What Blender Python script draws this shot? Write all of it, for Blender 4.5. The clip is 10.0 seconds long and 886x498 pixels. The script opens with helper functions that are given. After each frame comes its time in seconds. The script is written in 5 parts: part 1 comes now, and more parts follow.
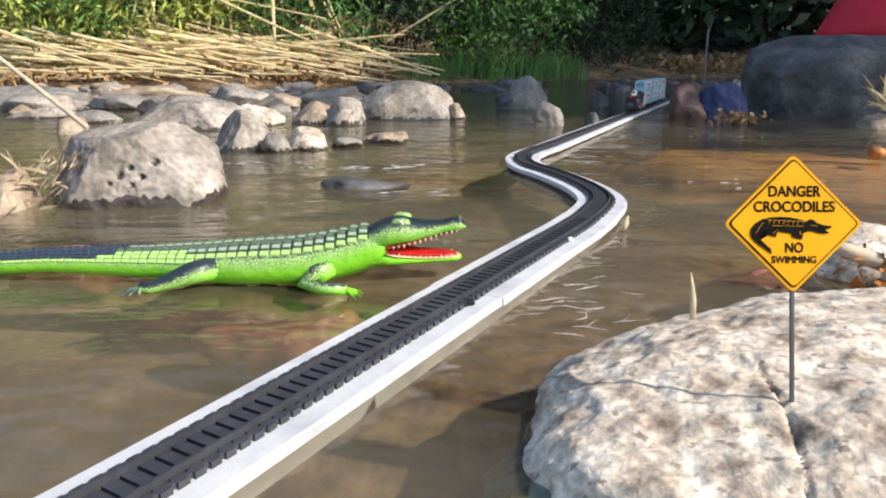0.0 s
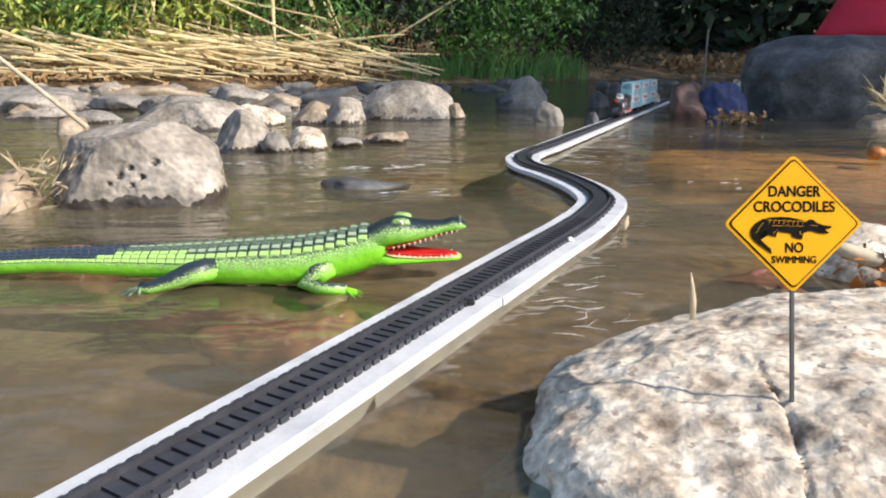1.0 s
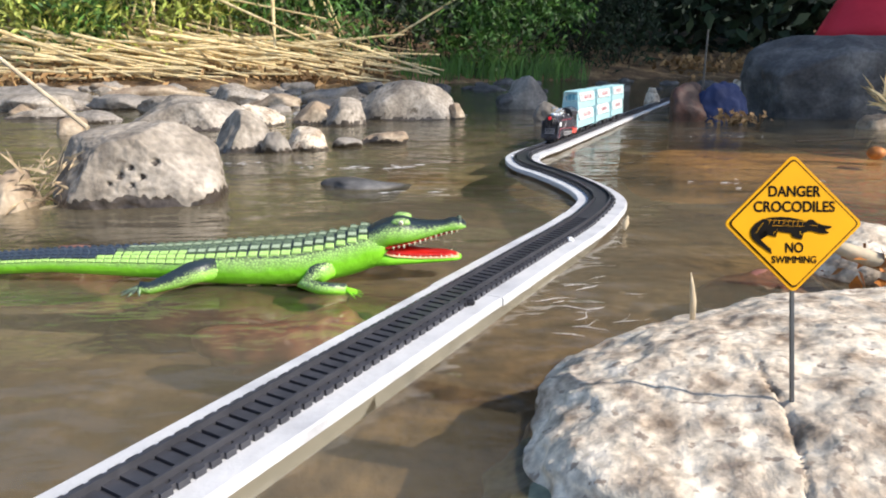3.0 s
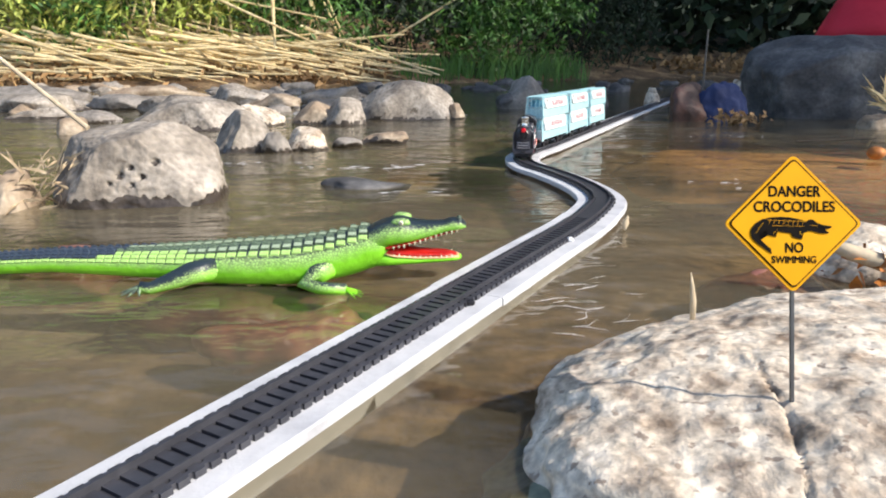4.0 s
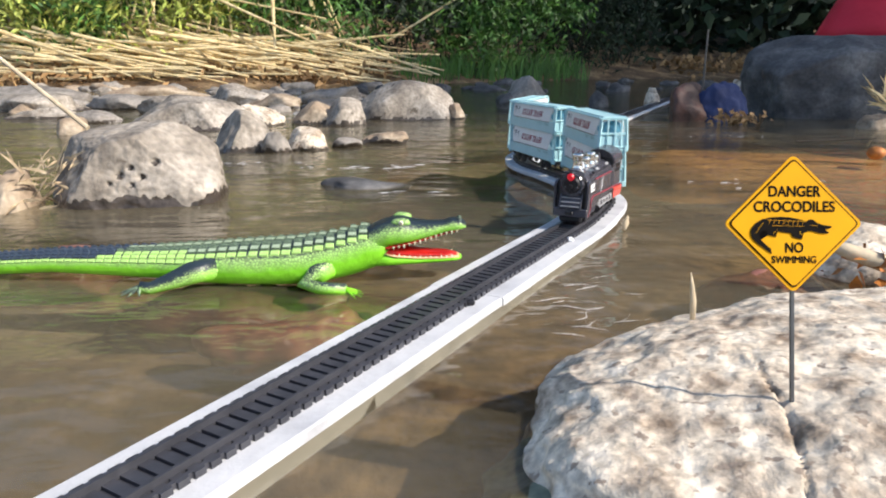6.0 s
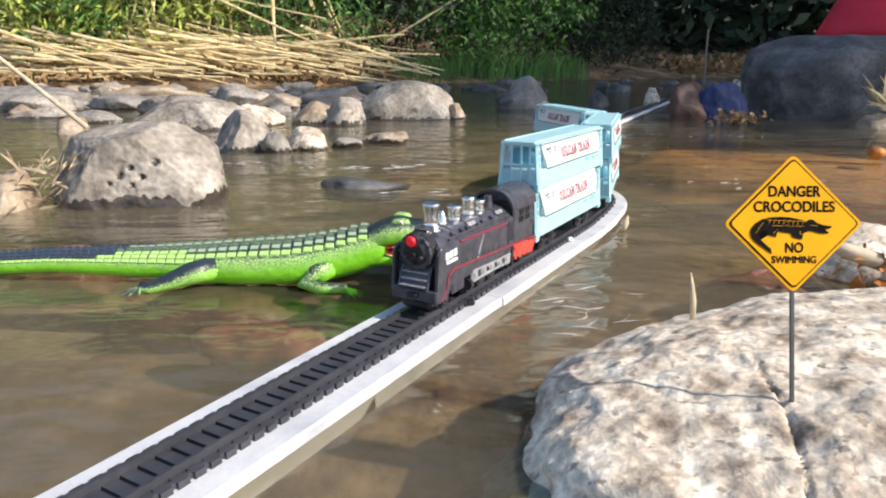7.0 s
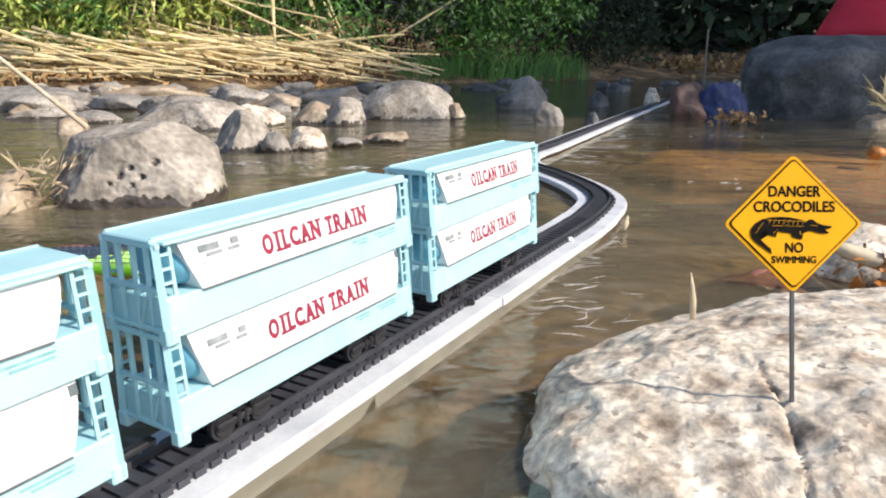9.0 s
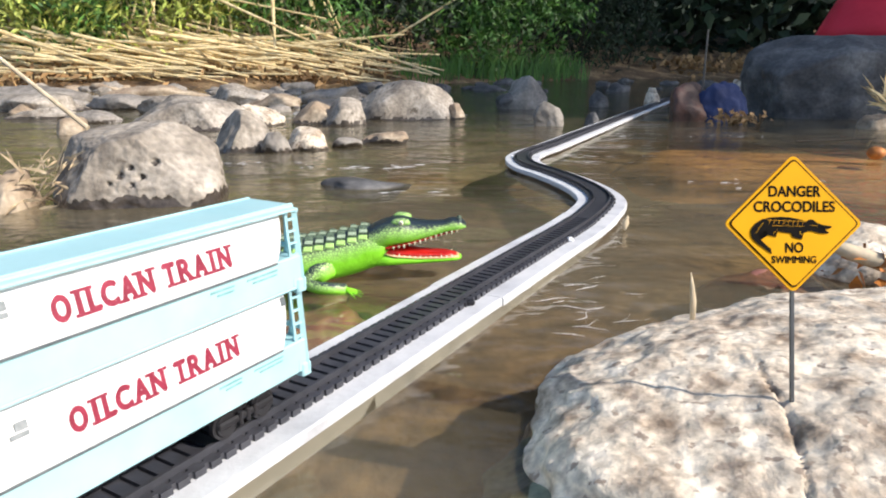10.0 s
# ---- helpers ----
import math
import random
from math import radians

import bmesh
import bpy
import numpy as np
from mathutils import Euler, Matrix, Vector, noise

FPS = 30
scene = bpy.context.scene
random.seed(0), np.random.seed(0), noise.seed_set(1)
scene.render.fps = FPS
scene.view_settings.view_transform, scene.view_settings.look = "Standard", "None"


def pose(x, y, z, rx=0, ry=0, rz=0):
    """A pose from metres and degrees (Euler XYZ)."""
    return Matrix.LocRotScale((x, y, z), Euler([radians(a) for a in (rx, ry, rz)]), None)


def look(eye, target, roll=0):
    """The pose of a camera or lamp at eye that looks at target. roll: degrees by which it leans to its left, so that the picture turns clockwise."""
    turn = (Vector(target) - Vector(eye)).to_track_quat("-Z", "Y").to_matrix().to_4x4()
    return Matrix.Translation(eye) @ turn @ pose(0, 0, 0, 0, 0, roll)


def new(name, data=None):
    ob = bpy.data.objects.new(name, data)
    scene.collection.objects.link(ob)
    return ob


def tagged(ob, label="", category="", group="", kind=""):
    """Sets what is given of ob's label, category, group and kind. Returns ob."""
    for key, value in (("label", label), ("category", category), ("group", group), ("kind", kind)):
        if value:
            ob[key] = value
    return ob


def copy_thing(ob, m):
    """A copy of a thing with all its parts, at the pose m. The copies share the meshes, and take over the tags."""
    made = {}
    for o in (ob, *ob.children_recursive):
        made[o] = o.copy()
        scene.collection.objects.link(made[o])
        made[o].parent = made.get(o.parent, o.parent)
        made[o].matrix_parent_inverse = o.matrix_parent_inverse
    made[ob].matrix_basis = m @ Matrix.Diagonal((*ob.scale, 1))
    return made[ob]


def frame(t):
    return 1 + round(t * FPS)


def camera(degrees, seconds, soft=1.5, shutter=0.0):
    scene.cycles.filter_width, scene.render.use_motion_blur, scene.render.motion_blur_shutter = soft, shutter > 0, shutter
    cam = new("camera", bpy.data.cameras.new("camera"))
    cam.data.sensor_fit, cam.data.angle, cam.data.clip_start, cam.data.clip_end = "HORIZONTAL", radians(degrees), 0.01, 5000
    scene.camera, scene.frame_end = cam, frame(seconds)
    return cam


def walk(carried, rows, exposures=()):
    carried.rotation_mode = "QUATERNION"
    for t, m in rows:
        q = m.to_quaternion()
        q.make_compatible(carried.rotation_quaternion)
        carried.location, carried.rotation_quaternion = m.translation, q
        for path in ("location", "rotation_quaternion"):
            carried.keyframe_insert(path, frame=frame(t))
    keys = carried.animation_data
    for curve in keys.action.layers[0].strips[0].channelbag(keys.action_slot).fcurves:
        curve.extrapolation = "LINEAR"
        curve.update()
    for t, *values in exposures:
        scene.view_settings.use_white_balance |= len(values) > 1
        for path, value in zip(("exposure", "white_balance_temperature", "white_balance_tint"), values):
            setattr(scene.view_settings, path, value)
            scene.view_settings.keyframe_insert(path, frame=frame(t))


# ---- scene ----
cam = camera(66.32, 10.0, soft=2.0)
EYE_Z = 0.1794
walk(cam, [(0.0, pose(0, 0, EYE_Z, 74.6, 0, 0)), (10.0, pose(0, 0, EYE_Z, 74.6, 0, 0))], exposures=[(0.0, 0.45), (10.0, 0.45)])

# ---- world and sun ----
SUN_DIR = Vector((1.0, -0.42, 0.82)).normalized()
world = bpy.data.worlds.new("sky")
scene.world = world
world.use_nodes = True
wn = world.node_tree.nodes
sky = wn.new("ShaderNodeTexSky")
sky.sky_type = "NISHITA"
sky.sun_disc = False
sky.sun_elevation = math.asin(SUN_DIR.z)
sky.sun_rotation = math.atan2(SUN_DIR.x, SUN_DIR.y)
wn["Background"].inputs["Strength"].default_value = 0.15
world.node_tree.links.new(sky.outputs[0], wn["Background"].inputs["Color"])
sun_data = bpy.data.lights.new("sun", "SUN")
sun_data.energy, sun_data.angle, sun_data.color = 4.2, radians(0.6), (1.0, 0.905, 0.795)
sun = new("sun", sun_data)
sun.matrix_world = look(SUN_DIR * 20, (0, 0, 0))


# ---- materials ----
def material(name, colors, scale=8.0, rough=0.6, metal=0.0, bump=0.0, bump_scale=40.0, fine=0.0, fine_scale=90.0, detail=6.0,
             stretch=(1, 1, 1), spots=None, emit=0.0, vary=0.0, spec=0.5):
    """Colour from noise at two scales over a ramp, relief by noise. spots: (colour, scale, threshold) for stains."""
    m = bpy.data.materials.new(name)
    m.use_nodes = True
    n, l = m.node_tree.nodes, m.node_tree.links
    b = n["Principled BSDF"]
    co = n.new("ShaderNodeTexCoord")
    mp = n.new("ShaderNodeMapping")
    mp.inputs["Scale"].default_value = stretch
    l.new(co.outputs["Object"], mp.inputs[0])
    nz = n.new("ShaderNodeTexNoise")
    nz.inputs["Scale"].default_value, nz.inputs["Detail"].default_value = scale, detail
    l.new(mp.outputs[0], nz.inputs["Vector"])
    rp = n.new("ShaderNodeValToRGB")
    el = rp.color_ramp.elements
    while len(el) < len(colors):
        el.new(0.5)
    for k, c in enumerate(colors):
        el[k].position = 0.3 + 0.4 * k / max(1, len(colors) - 1)
        el[k].color = (*c, 1)
    l.new(nz.outputs["Fac"], rp.inputs[0])
    out = rp.outputs[0]
    if fine:
        n2 = n.new("ShaderNodeTexNoise")
        n2.inputs["Scale"].default_value, n2.inputs["Detail"].default_value = fine_scale, 4
        l.new(mp.outputs[0], n2.inputs["Vector"])
        r2 = n.new("ShaderNodeMapRange")
        r2.inputs["From Min"].default_value, r2.inputs["From Max"].default_value = 0.3, 0.7
        r2.inputs["To Min"].default_value, r2.inputs["To Max"].default_value = 1 - fine, 1 + fine
        l.new(n2.outputs["Fac"], r2.inputs[0])
        mx = n.new("ShaderNodeMix")
        mx.data_type, mx.blend_type = "RGBA", "MULTIPLY"
        mx.inputs["Factor"].default_value = 1
        l.new(out, mx.inputs["A"]), l.new(r2.outputs[0], mx.inputs["B"])
        out = mx.outputs["Result"]
    if spots:
        n3 = n.new("ShaderNodeTexNoise")
        n3.inputs["Scale"].default_value, n3.inputs["Detail"].default_value = spots[1], 3
        l.new(co.outputs["Object"], n3.inputs["Vector"])
        r3 = n.new("ShaderNodeMapRange")
        r3.inputs["From Min"].default_value, r3.inputs["From Max"].default_value = spots[2], spots[2] + 0.06
        l.new(n3.outputs["Fac"], r3.inputs[0])
        m3 = n.new("ShaderNodeMix")
        m3.data_type = "RGBA"
        l.new(r3.outputs[0], m3.inputs["Factor"]), l.new(out, m3.inputs["A"])
        m3.inputs["B"].default_value = (*spots[0], 1)
        out = m3.outputs["Result"]
    if vary:
        geo = n.new("ShaderNodeNewGeometry")
        hs = n.new("ShaderNodeHueSaturation")
        r4 = n.new("ShaderNodeMapRange")
        r4.inputs["To Min"].default_value, r4.inputs["To Max"].default_value = 1 - vary, 1 + vary
        l.new(geo.outputs["Random Per Island"], r4.inputs[0]), l.new(r4.outputs[0], hs.inputs["Value"]), l.new(out, hs.inputs["Color"])
        out = hs.outputs[0]
    l.new(out, b.inputs["Base Color"])
    b.inputs["Roughness"].default_value, b.inputs["Metallic"].default_value = rough, metal
    b.inputs["Specular IOR Level"].default_value = spec
    if emit:
        l.new(out, b.inputs["Emission Color"])
        b.inputs["Emission Strength"].default_value = emit
    if bump:
        n5 = n.new("ShaderNodeTexNoise")
        n5.inputs["Scale"].default_value, n5.inputs["Detail"].default_value = bump_scale, 8
        l.new(mp.outputs[0], n5.inputs["Vector"])
        bp = n.new("ShaderNodeBump")
        bp.inputs["Strength"].default_value, bp.inputs["Distance"].default_value = bump, 0.3 / bump_scale
        l.new(n5.outputs["Fac"], bp.inputs["Height"]), l.new(bp.outputs[0], b.inputs["Normal"])
    return m


M_ROCK_PALE = material("pale_boulder_stone", [(0.22, 0.16, 0.11), (0.52, 0.43, 0.33), (0.72, 0.63, 0.50), (0.80, 0.72, 0.60)], 48, 0.85, bump=1.0, bump_scale=75, fine=0.34, fine_scale=210, spots=((0.34, 0.27, 0.21), 130, 0.60))
M_ROCK_GREY = material("grey_river_stone", [(0.16, 0.143, 0.122), (0.245, 0.222, 0.195), (0.33, 0.30, 0.265)], 20, 0.8, bump=0.6, bump_scale=50, fine=0.2, spots=((0.12, 0.10, 0.085), 34, 0.67))
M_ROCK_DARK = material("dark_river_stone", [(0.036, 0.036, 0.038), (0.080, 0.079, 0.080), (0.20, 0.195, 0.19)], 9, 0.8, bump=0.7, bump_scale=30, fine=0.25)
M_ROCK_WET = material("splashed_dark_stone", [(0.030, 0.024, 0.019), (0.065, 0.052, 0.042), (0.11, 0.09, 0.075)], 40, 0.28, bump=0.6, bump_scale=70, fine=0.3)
M_ROCK_SUN = material("sun_bleached_grey_stone", [(0.155, 0.130, 0.105), (0.31, 0.272, 0.225), (0.47, 0.42, 0.36)], 11, 0.85, bump=0.8, bump_scale=60, fine=0.28, spots=((0.14, 0.115, 0.09), 30, 0.64))
M_ROCK_TAN = material("tan_river_stone", [(0.17, 0.12, 0.08), (0.34, 0.26, 0.18), (0.48, 0.40, 0.30)], 10, 0.8, bump=0.6, bump_scale=50, fine=0.25)
M_ROCK_RUST = material("rust_brown_wet_stone", [(0.035, 0.02, 0.014), (0.085, 0.042, 0.03), (0.17, 0.08, 0.055)], 18, 0.5, bump=0.5, bump_scale=60, fine=0.25)
M_BED = material("gravel_riverbed", [(0.10, 0.085, 0.05), (0.24, 0.20, 0.12), (0.40, 0.32, 0.20)], 5, 0.9, bump=0.8, bump_scale=50, fine=0.3, fine_scale=60)
M_ROCK_RED = material("reddish_wet_stone", [(0.12, 0.05, 0.04), (0.27, 0.11, 0.08), (0.34, 0.19, 0.12)], 40, 0.4, bump=0.5, bump_scale=90, fine=0.25)
M_MOSS = material("mossy_wet_stone", [(0.07, 0.085, 0.06), (0.18, 0.205, 0.15), (0.30, 0.32, 0.25)], 60, 0.6, bump=0.8, bump_scale=120, fine=0.3)
M_SAND = material("orange_sand", [(0.26, 0.14, 0.05), (0.48, 0.27, 0.10), (0.60, 0.38, 0.17)], 9, 0.9, bump=0.6, bump_scale=70, fine=0.2)
M_BANK = material("leaf_litter_soil", [(0.05, 0.03, 0.015), (0.16, 0.10, 0.05), (0.30, 0.21, 0.11)], 5, 0.95, bump=1.0, bump_scale=25, fine=0.4, fine_scale=40)
M_FOAM = material("white_foam_board", [(0.44, 0.45, 0.48), (0.58, 0.59, 0.61), (0.64, 0.64, 0.65)], 24, 0.75, bump=0.35, bump_scale=220, fine=0.06)
M_TRACK = material("black_track_plastic", [(0.036, 0.037, 0.045), (0.062, 0.063, 0.074)], 90, 0.30, bump=0.1, bump_scale=300)
M_BLACK = material("black_plastic", [(0.014, 0.013, 0.015), (0.022, 0.021, 0.024)], 60, 0.38, bump=0.08, bump_scale=300)
M_LOCO = material("charcoal_plastic", [(0.044, 0.044, 0.054), (0.088, 0.086, 0.104)], 120, 0.25, bump=0.2, bump_scale=300)
M_CHROME = material("chrome_plastic", [(0.80, 0.79, 0.76), (0.88, 0.87, 0.84)], 60, 0.16, metal=1.0)
M_SILVER = material("worn_silver_paint", [(0.30, 0.30, 0.31), (0.50, 0.50, 0.51)], 300, 0.4, metal=0.3)
M_ORANGE = material("orange_red_plastic", [(0.58, 0.055, 0.04), (0.72, 0.10, 0.06)], 60, 0.4)
M_RUSTLEAF = material("orange_brown_leaf", [(0.30, 0.10, 0.02), (0.55, 0.20, 0.03)], 60, 0.6, fine=0.3)
M_REDPAINT = material("red_line_paint", [(0.24, 0.022, 0.040), (0.32, 0.045, 0.065)], 90, 0.5)
M_LAMP = material("red_headlamp", [(0.50, 0.008, 0.02), (0.65, 0.012, 0.025)], 90, 0.3, emit=0.35)
M_BLUE = material("pale_blue_plastic", [(0.38, 0.645, 0.695), (0.44, 0.69, 0.735)], 40, 0.4, fine=0.03)
# darker copy of the pale blue, with the shade of the wagon ends in it
M_BLUE_SHADED = material("shaded_blue_plastic", [(0.12, 0.37, 0.52), (0.17, 0.44, 0.58)], 40, 0.4, fine=0.04)
M_WHITE = material("white_plastic", [(0.78, 0.79, 0.79), (0.84, 0.84, 0.84)], 40, 0.4, fine=0.03)
M_TEXT = material("crimson_print", [(0.20, 0.008, 0.03), (0.32, 0.025, 0.06)], 200, 0.5)
M_GREYTEXT = material("grey_print", [(0.14, 0.17, 0.18), (0.34, 0.36, 0.37)], 200, 0.5)
M_PALETEXT = material("faint_grey_print", [(0.50, 0.53, 0.54), (0.66, 0.67, 0.68)], 200, 0.5)
M_TEALTEXT = material("faint_teal_print", [(0.16, 0.36, 0.38), (0.30, 0.52, 0.54)], 200, 0.5)
M_SEAM = material("dark_seam_paint", [(0.08, 0.10, 0.11), (0.14, 0.16, 0.17)], 100, 0.6)
M_YELLOW = material("yellow_sign_paint", [(0.78, 0.365, 0.001), (0.82, 0.395, 0.002)], 30, 0.7, fine=0.03, spec=0.2)
M_SIGNBLACK = material("black_sign_paint", [(0.006, 0.005, 0.004), (0.010, 0.008, 0.006)], 60, 0.8, spec=0.1)
M_POLE = material("grey_steel_pole", [(0.09, 0.09, 0.09), (0.13, 0.13, 0.13)], 60, 0.4, metal=0.5)
M_RUBY = material("red_tarpaulin", [(0.60, 0.012, 0.035), (0.78, 0.025, 0.06)], 3, 0.6, bump=0.3, bump_scale=6)
M_NAVY = material("navy_cloth", [(0.015, 0.025, 0.08), (0.03, 0.05, 0.15)], 8, 0.8, bump=0.5, bump_scale=25)
M_STRAW = material("dry_bamboo", [(0.50, 0.36, 0.16), (0.72, 0.58, 0.32), (0.80, 0.68, 0.42)], 12, 0.7, fine=0.25, vary=0.35)
M_DRYSTALK = material("dry_brown_stalks", [(0.26, 0.18, 0.11), (0.50, 0.40, 0.26), (0.70, 0.60, 0.44)], 20, 0.8, fine=0.3, vary=0.4)
M_TWIG = material("pale_dry_wood", [(0.50, 0.40, 0.26), (0.68, 0.58, 0.42)], 30, 0.7, fine=0.2)
M_LEAF = material("green_foliage", [(0.034, 0.105, 0.015), (0.088, 0.20, 0.030)], 3, 0.55, vary=0.5)
M_LEAF_YELLOW = material("yellow_green_foliage", [(0.26, 0.36, 0.06), (0.48, 0.50, 0.12)], 3, 0.55, vary=0.5)
# near-black green: the shade under the trees is put into this leaf colour
M_LEAF_SHADED = material("shade_toned_foliage", [(0.010, 0.022, 0.010), (0.022, 0.045, 0.016)], 2, 0.7, vary=0.5)
M_DRYLEAF = material("dry_leaf", [(0.22, 0.12, 0.05), (0.42, 0.27, 0.12)], 5, 0.8, vary=0.5)
# hillside colour with the darkness of shaded woods put into it
M_HILL_SHADED = material("shade_toned_hillside", [(0.006, 0.012, 0.006), (0.015, 0.028, 0.010), (0.03, 0.045, 0.018)], 1.5, 0.95, bump=1.0, bump_scale=6, fine=0.5, fine_scale=9)
M_BARK = material("dark_bark", [(0.02, 0.016, 0.012), (0.05, 0.04, 0.03)], 6, 0.9, bump=0.8, bump_scale=20)


WATER_Z = -0.0045


def water_material():
    """Murky stream: silty body colour over a bed that shows through, with a Fresnel gloss on rippled relief."""
    m = bpy.data.materials.new("murky_stream_water")
    m.use_nodes = True
    n, l = m.node_tree.nodes, m.node_tree.links
    n.remove(n["Principled BSDF"])
    co = n.new("ShaderNodeTexCoord")

    def nz(scale, stretch, detail):
        mp = n.new("ShaderNodeMapping")
        mp.inputs["Scale"].default_value = stretch
        mp.inputs["Rotation"].default_value = (0, 0, radians(12))
        l.new(co.outputs["Object"], mp.inputs[0])
        t = n.new("ShaderNodeTexNoise")
        t.inputs["Scale"].default_value, t.inputs["Detail"].default_value = scale, detail
        t.inputs["Distortion"].default_value = 0.6
        l.new(mp.outputs[0], t.inputs["Vector"])
        return t.outputs["Fac"]
    rp = n.new("ShaderNodeValToRGB")
    rp.color_ramp.elements[0].position, rp.color_ramp.elements[0].color = 0.3, (0.138, 0.122, 0.080, 1)
    rp.color_ramp.elements[1].position, rp.color_ramp.elements[1].color = 0.7, (0.205, 0.172, 0.120, 1)
    l.new(nz(3.0, (1, 1, 1), 3), rp.inputs[0])
    silt = n.new("ShaderNodeBsdfDiffuse")
    l.new(rp.outputs[0], silt.inputs[0])
    clear = n.new("ShaderNodeBsdfTransparent")
    clear.inputs[0].default_value = (0.86, 0.84, 0.72, 1)
    shallow = n.new("ShaderNodeAttribute")
    shallow.attribute_name = "shallow"
    depth = n.new("ShaderNodeMapRange")
    depth.inputs["To Min"].default_value, depth.inputs["To Max"].default_value = 0.36, 0.86
    l.new(shallow.outputs["Fac"], depth.inputs[0])
    body = n.new("ShaderNodeMixShader")
    l.new(depth.outputs[0], body.inputs[0])
    l.new(silt.outputs[0], body.inputs[1]), l.new(clear.outputs[0], body.inputs[2])
    add = n.new("ShaderNodeMath")
    add.operation = "MULTIPLY_ADD"
    add.inputs[1].default_value = 0.16
    l.new(nz(52.0, (0.45, 1, 1), 2), add.inputs[0]), l.new(nz(9.0, (0.5, 1, 1), 3), add.inputs[2])
    bp = n.new("ShaderNodeBump")
    bp.inputs["Strength"].default_value, bp.inputs["Distance"].default_value = 0.60, 0.016
    l.new(add.outputs[0], bp.inputs["Height"])
    gl = n.new("ShaderNodeBsdfGlossy")
    gl.inputs["Roughness"].default_value = 0.045
    fr = n.new("ShaderNodeFresnel")
    fr.inputs["IOR"].default_value = 1.42
    l.new(bp.outputs[0], gl.inputs["Normal"]), l.new(bp.outputs[0], fr.inputs["Normal"])
    top = n.new("ShaderNodeMixShader")
    l.new(fr.outputs[0], top.inputs[0]), l.new(body.outputs[0], top.inputs[1]), l.new(gl.outputs[0], top.inputs[2])
    l.new(top.outputs[0], n["Material Output"].inputs[0])
    return m


M_WATER = water_material()


# ---- mesh helpers ----
def link_mesh(name, bm, mat, smooth=False):
    me = bpy.data.meshes.new(name)
    bmesh.ops.recalc_face_normals(bm, faces=bm.faces)
    bm.to_mesh(me)
    bm.free()
    mats = mat if isinstance(mat, (list, tuple)) else [mat]
    for k in mats:
        me.materials.append(k)
    if smooth:
        me.shade_smooth()
    return new(name, me)


def part(name, bm, mat, parent, label="", smooth=False):
    ob = link_mesh(name, bm, mat, smooth)
    ob.parent = parent
    return tagged(ob, label)


def empty(name, m=Matrix()):
    ob = new(name)
    ob.empty_display_size = 0.02
    ob.matrix_world = m
    return ob


def add_box(bm, c, size, bevel=0.0, rot=None):
    g = bmesh.ops.create_cube(bm, size=1.0)
    vs = g["verts"]
    m = Matrix.Translation(c) @ (rot or Matrix()) @ Matrix.Diagonal((*size, 1))
    bmesh.ops.transform(bm, matrix=m, verts=vs)
    if bevel:
        es = list({e for v in vs for e in v.link_edges})
        bmesh.ops.bevel(bm, geom=es, offset=bevel, segments=1, affect="EDGES")
    return bm


def box(c, size, bevel=0.0, rot=None):
    return add_box(bmesh.new(), c, size, bevel, rot)


def add_rod(bm, a, b, r0, r1=None, seg=10):
    a, b = Vector(a), Vector(b)
    d = b - a
    m = Matrix.Translation((a + b) / 2) @ d.to_track_quat("Z", "Y").to_matrix().to_4x4()
    bmesh.ops.create_cone(bm, cap_ends=True, segments=seg, radius1=r0, radius2=r0 if r1 is None else r1, depth=d.length, matrix=m)
    return bm


def rod(a, b, r0, r1=None, seg=10):
    return add_rod(bmesh.new(), a, b, r0, r1, seg)


def add_prism(bm, outline, axis_from, axis_to, frame_of):
    """A closed outline (list of 2-tuples) swept straight; frame_of(u, v, w) gives the 3D point."""
    a = [bm.verts.new(frame_of(u, v, axis_from)) for u, v in outline]
    b = [bm.verts.new(frame_of(u, v, axis_to)) for u, v in outline]
    k = len(outline)
    bm.faces.new(a), bm.faces.new(b)
    for i in range(k):
        bm.faces.new((a[i], a[(i + 1) % k], b[(i + 1) % k], b[i]))
    return bm


def loft(rings, caps=True):
    bm = bmesh.new()
    rows = [[bm.verts.new(p) for p in r] for r in rings]
    k = len(rows[0])
    for a, b in zip(rows, rows[1:]):
        for i in range(k):
            bm.faces.new((a[i], a[(i + 1) % k], b[(i + 1) % k], b[i]))
    if caps:
        bm.faces.new(rows[0]), bm.faces.new(rows[-1])
    return bm


def rock_mesh(rx, ry, rz, seed, rough=0.18, flat=2.4, sub=4, planes=()):
    """A water-worn boulder: a swollen ellipsoid with knocked-off planes and uneven skin."""
    rnd = random.Random(seed)
    bm = bmesh.new()
    bmesh.ops.create_icosphere(bm, subdivisions=sub, radius=1)
    off = Vector((rnd.uniform(-50, 50), rnd.uniform(-50, 50), rnd.uniform(-50, 50)))
    cuts = [(Vector(c).normalized(), h) for c, h in planes] or [(Vector((rnd.gauss(0, 1), rnd.gauss(0, 1), rnd.gauss(0, 0.8))).normalized(), rnd.uniform(0.58, 0.88)) for _ in range(9)]
    for v in bm.verts:
        d = v.co.normalized()
        e = (abs(d.x) ** flat + abs(d.y) ** flat + abs(d.z) ** flat) ** (-1 / flat)
        p = d * e
        for c, h in cuts:
            over = p.dot(c) - h
            if over > 0:
                p -= c * over * 0.88
        w = 1 + rough * noise.noise(d * 1.3 + off) + rough * 0.4 * noise.noise(d * 4 + off) + rough * 0.18 * noise.noise(d * 11 + off)
        v.co = Vector((p.x * rx * w, p.y * ry * w, p.z * rz * w))
    return bm


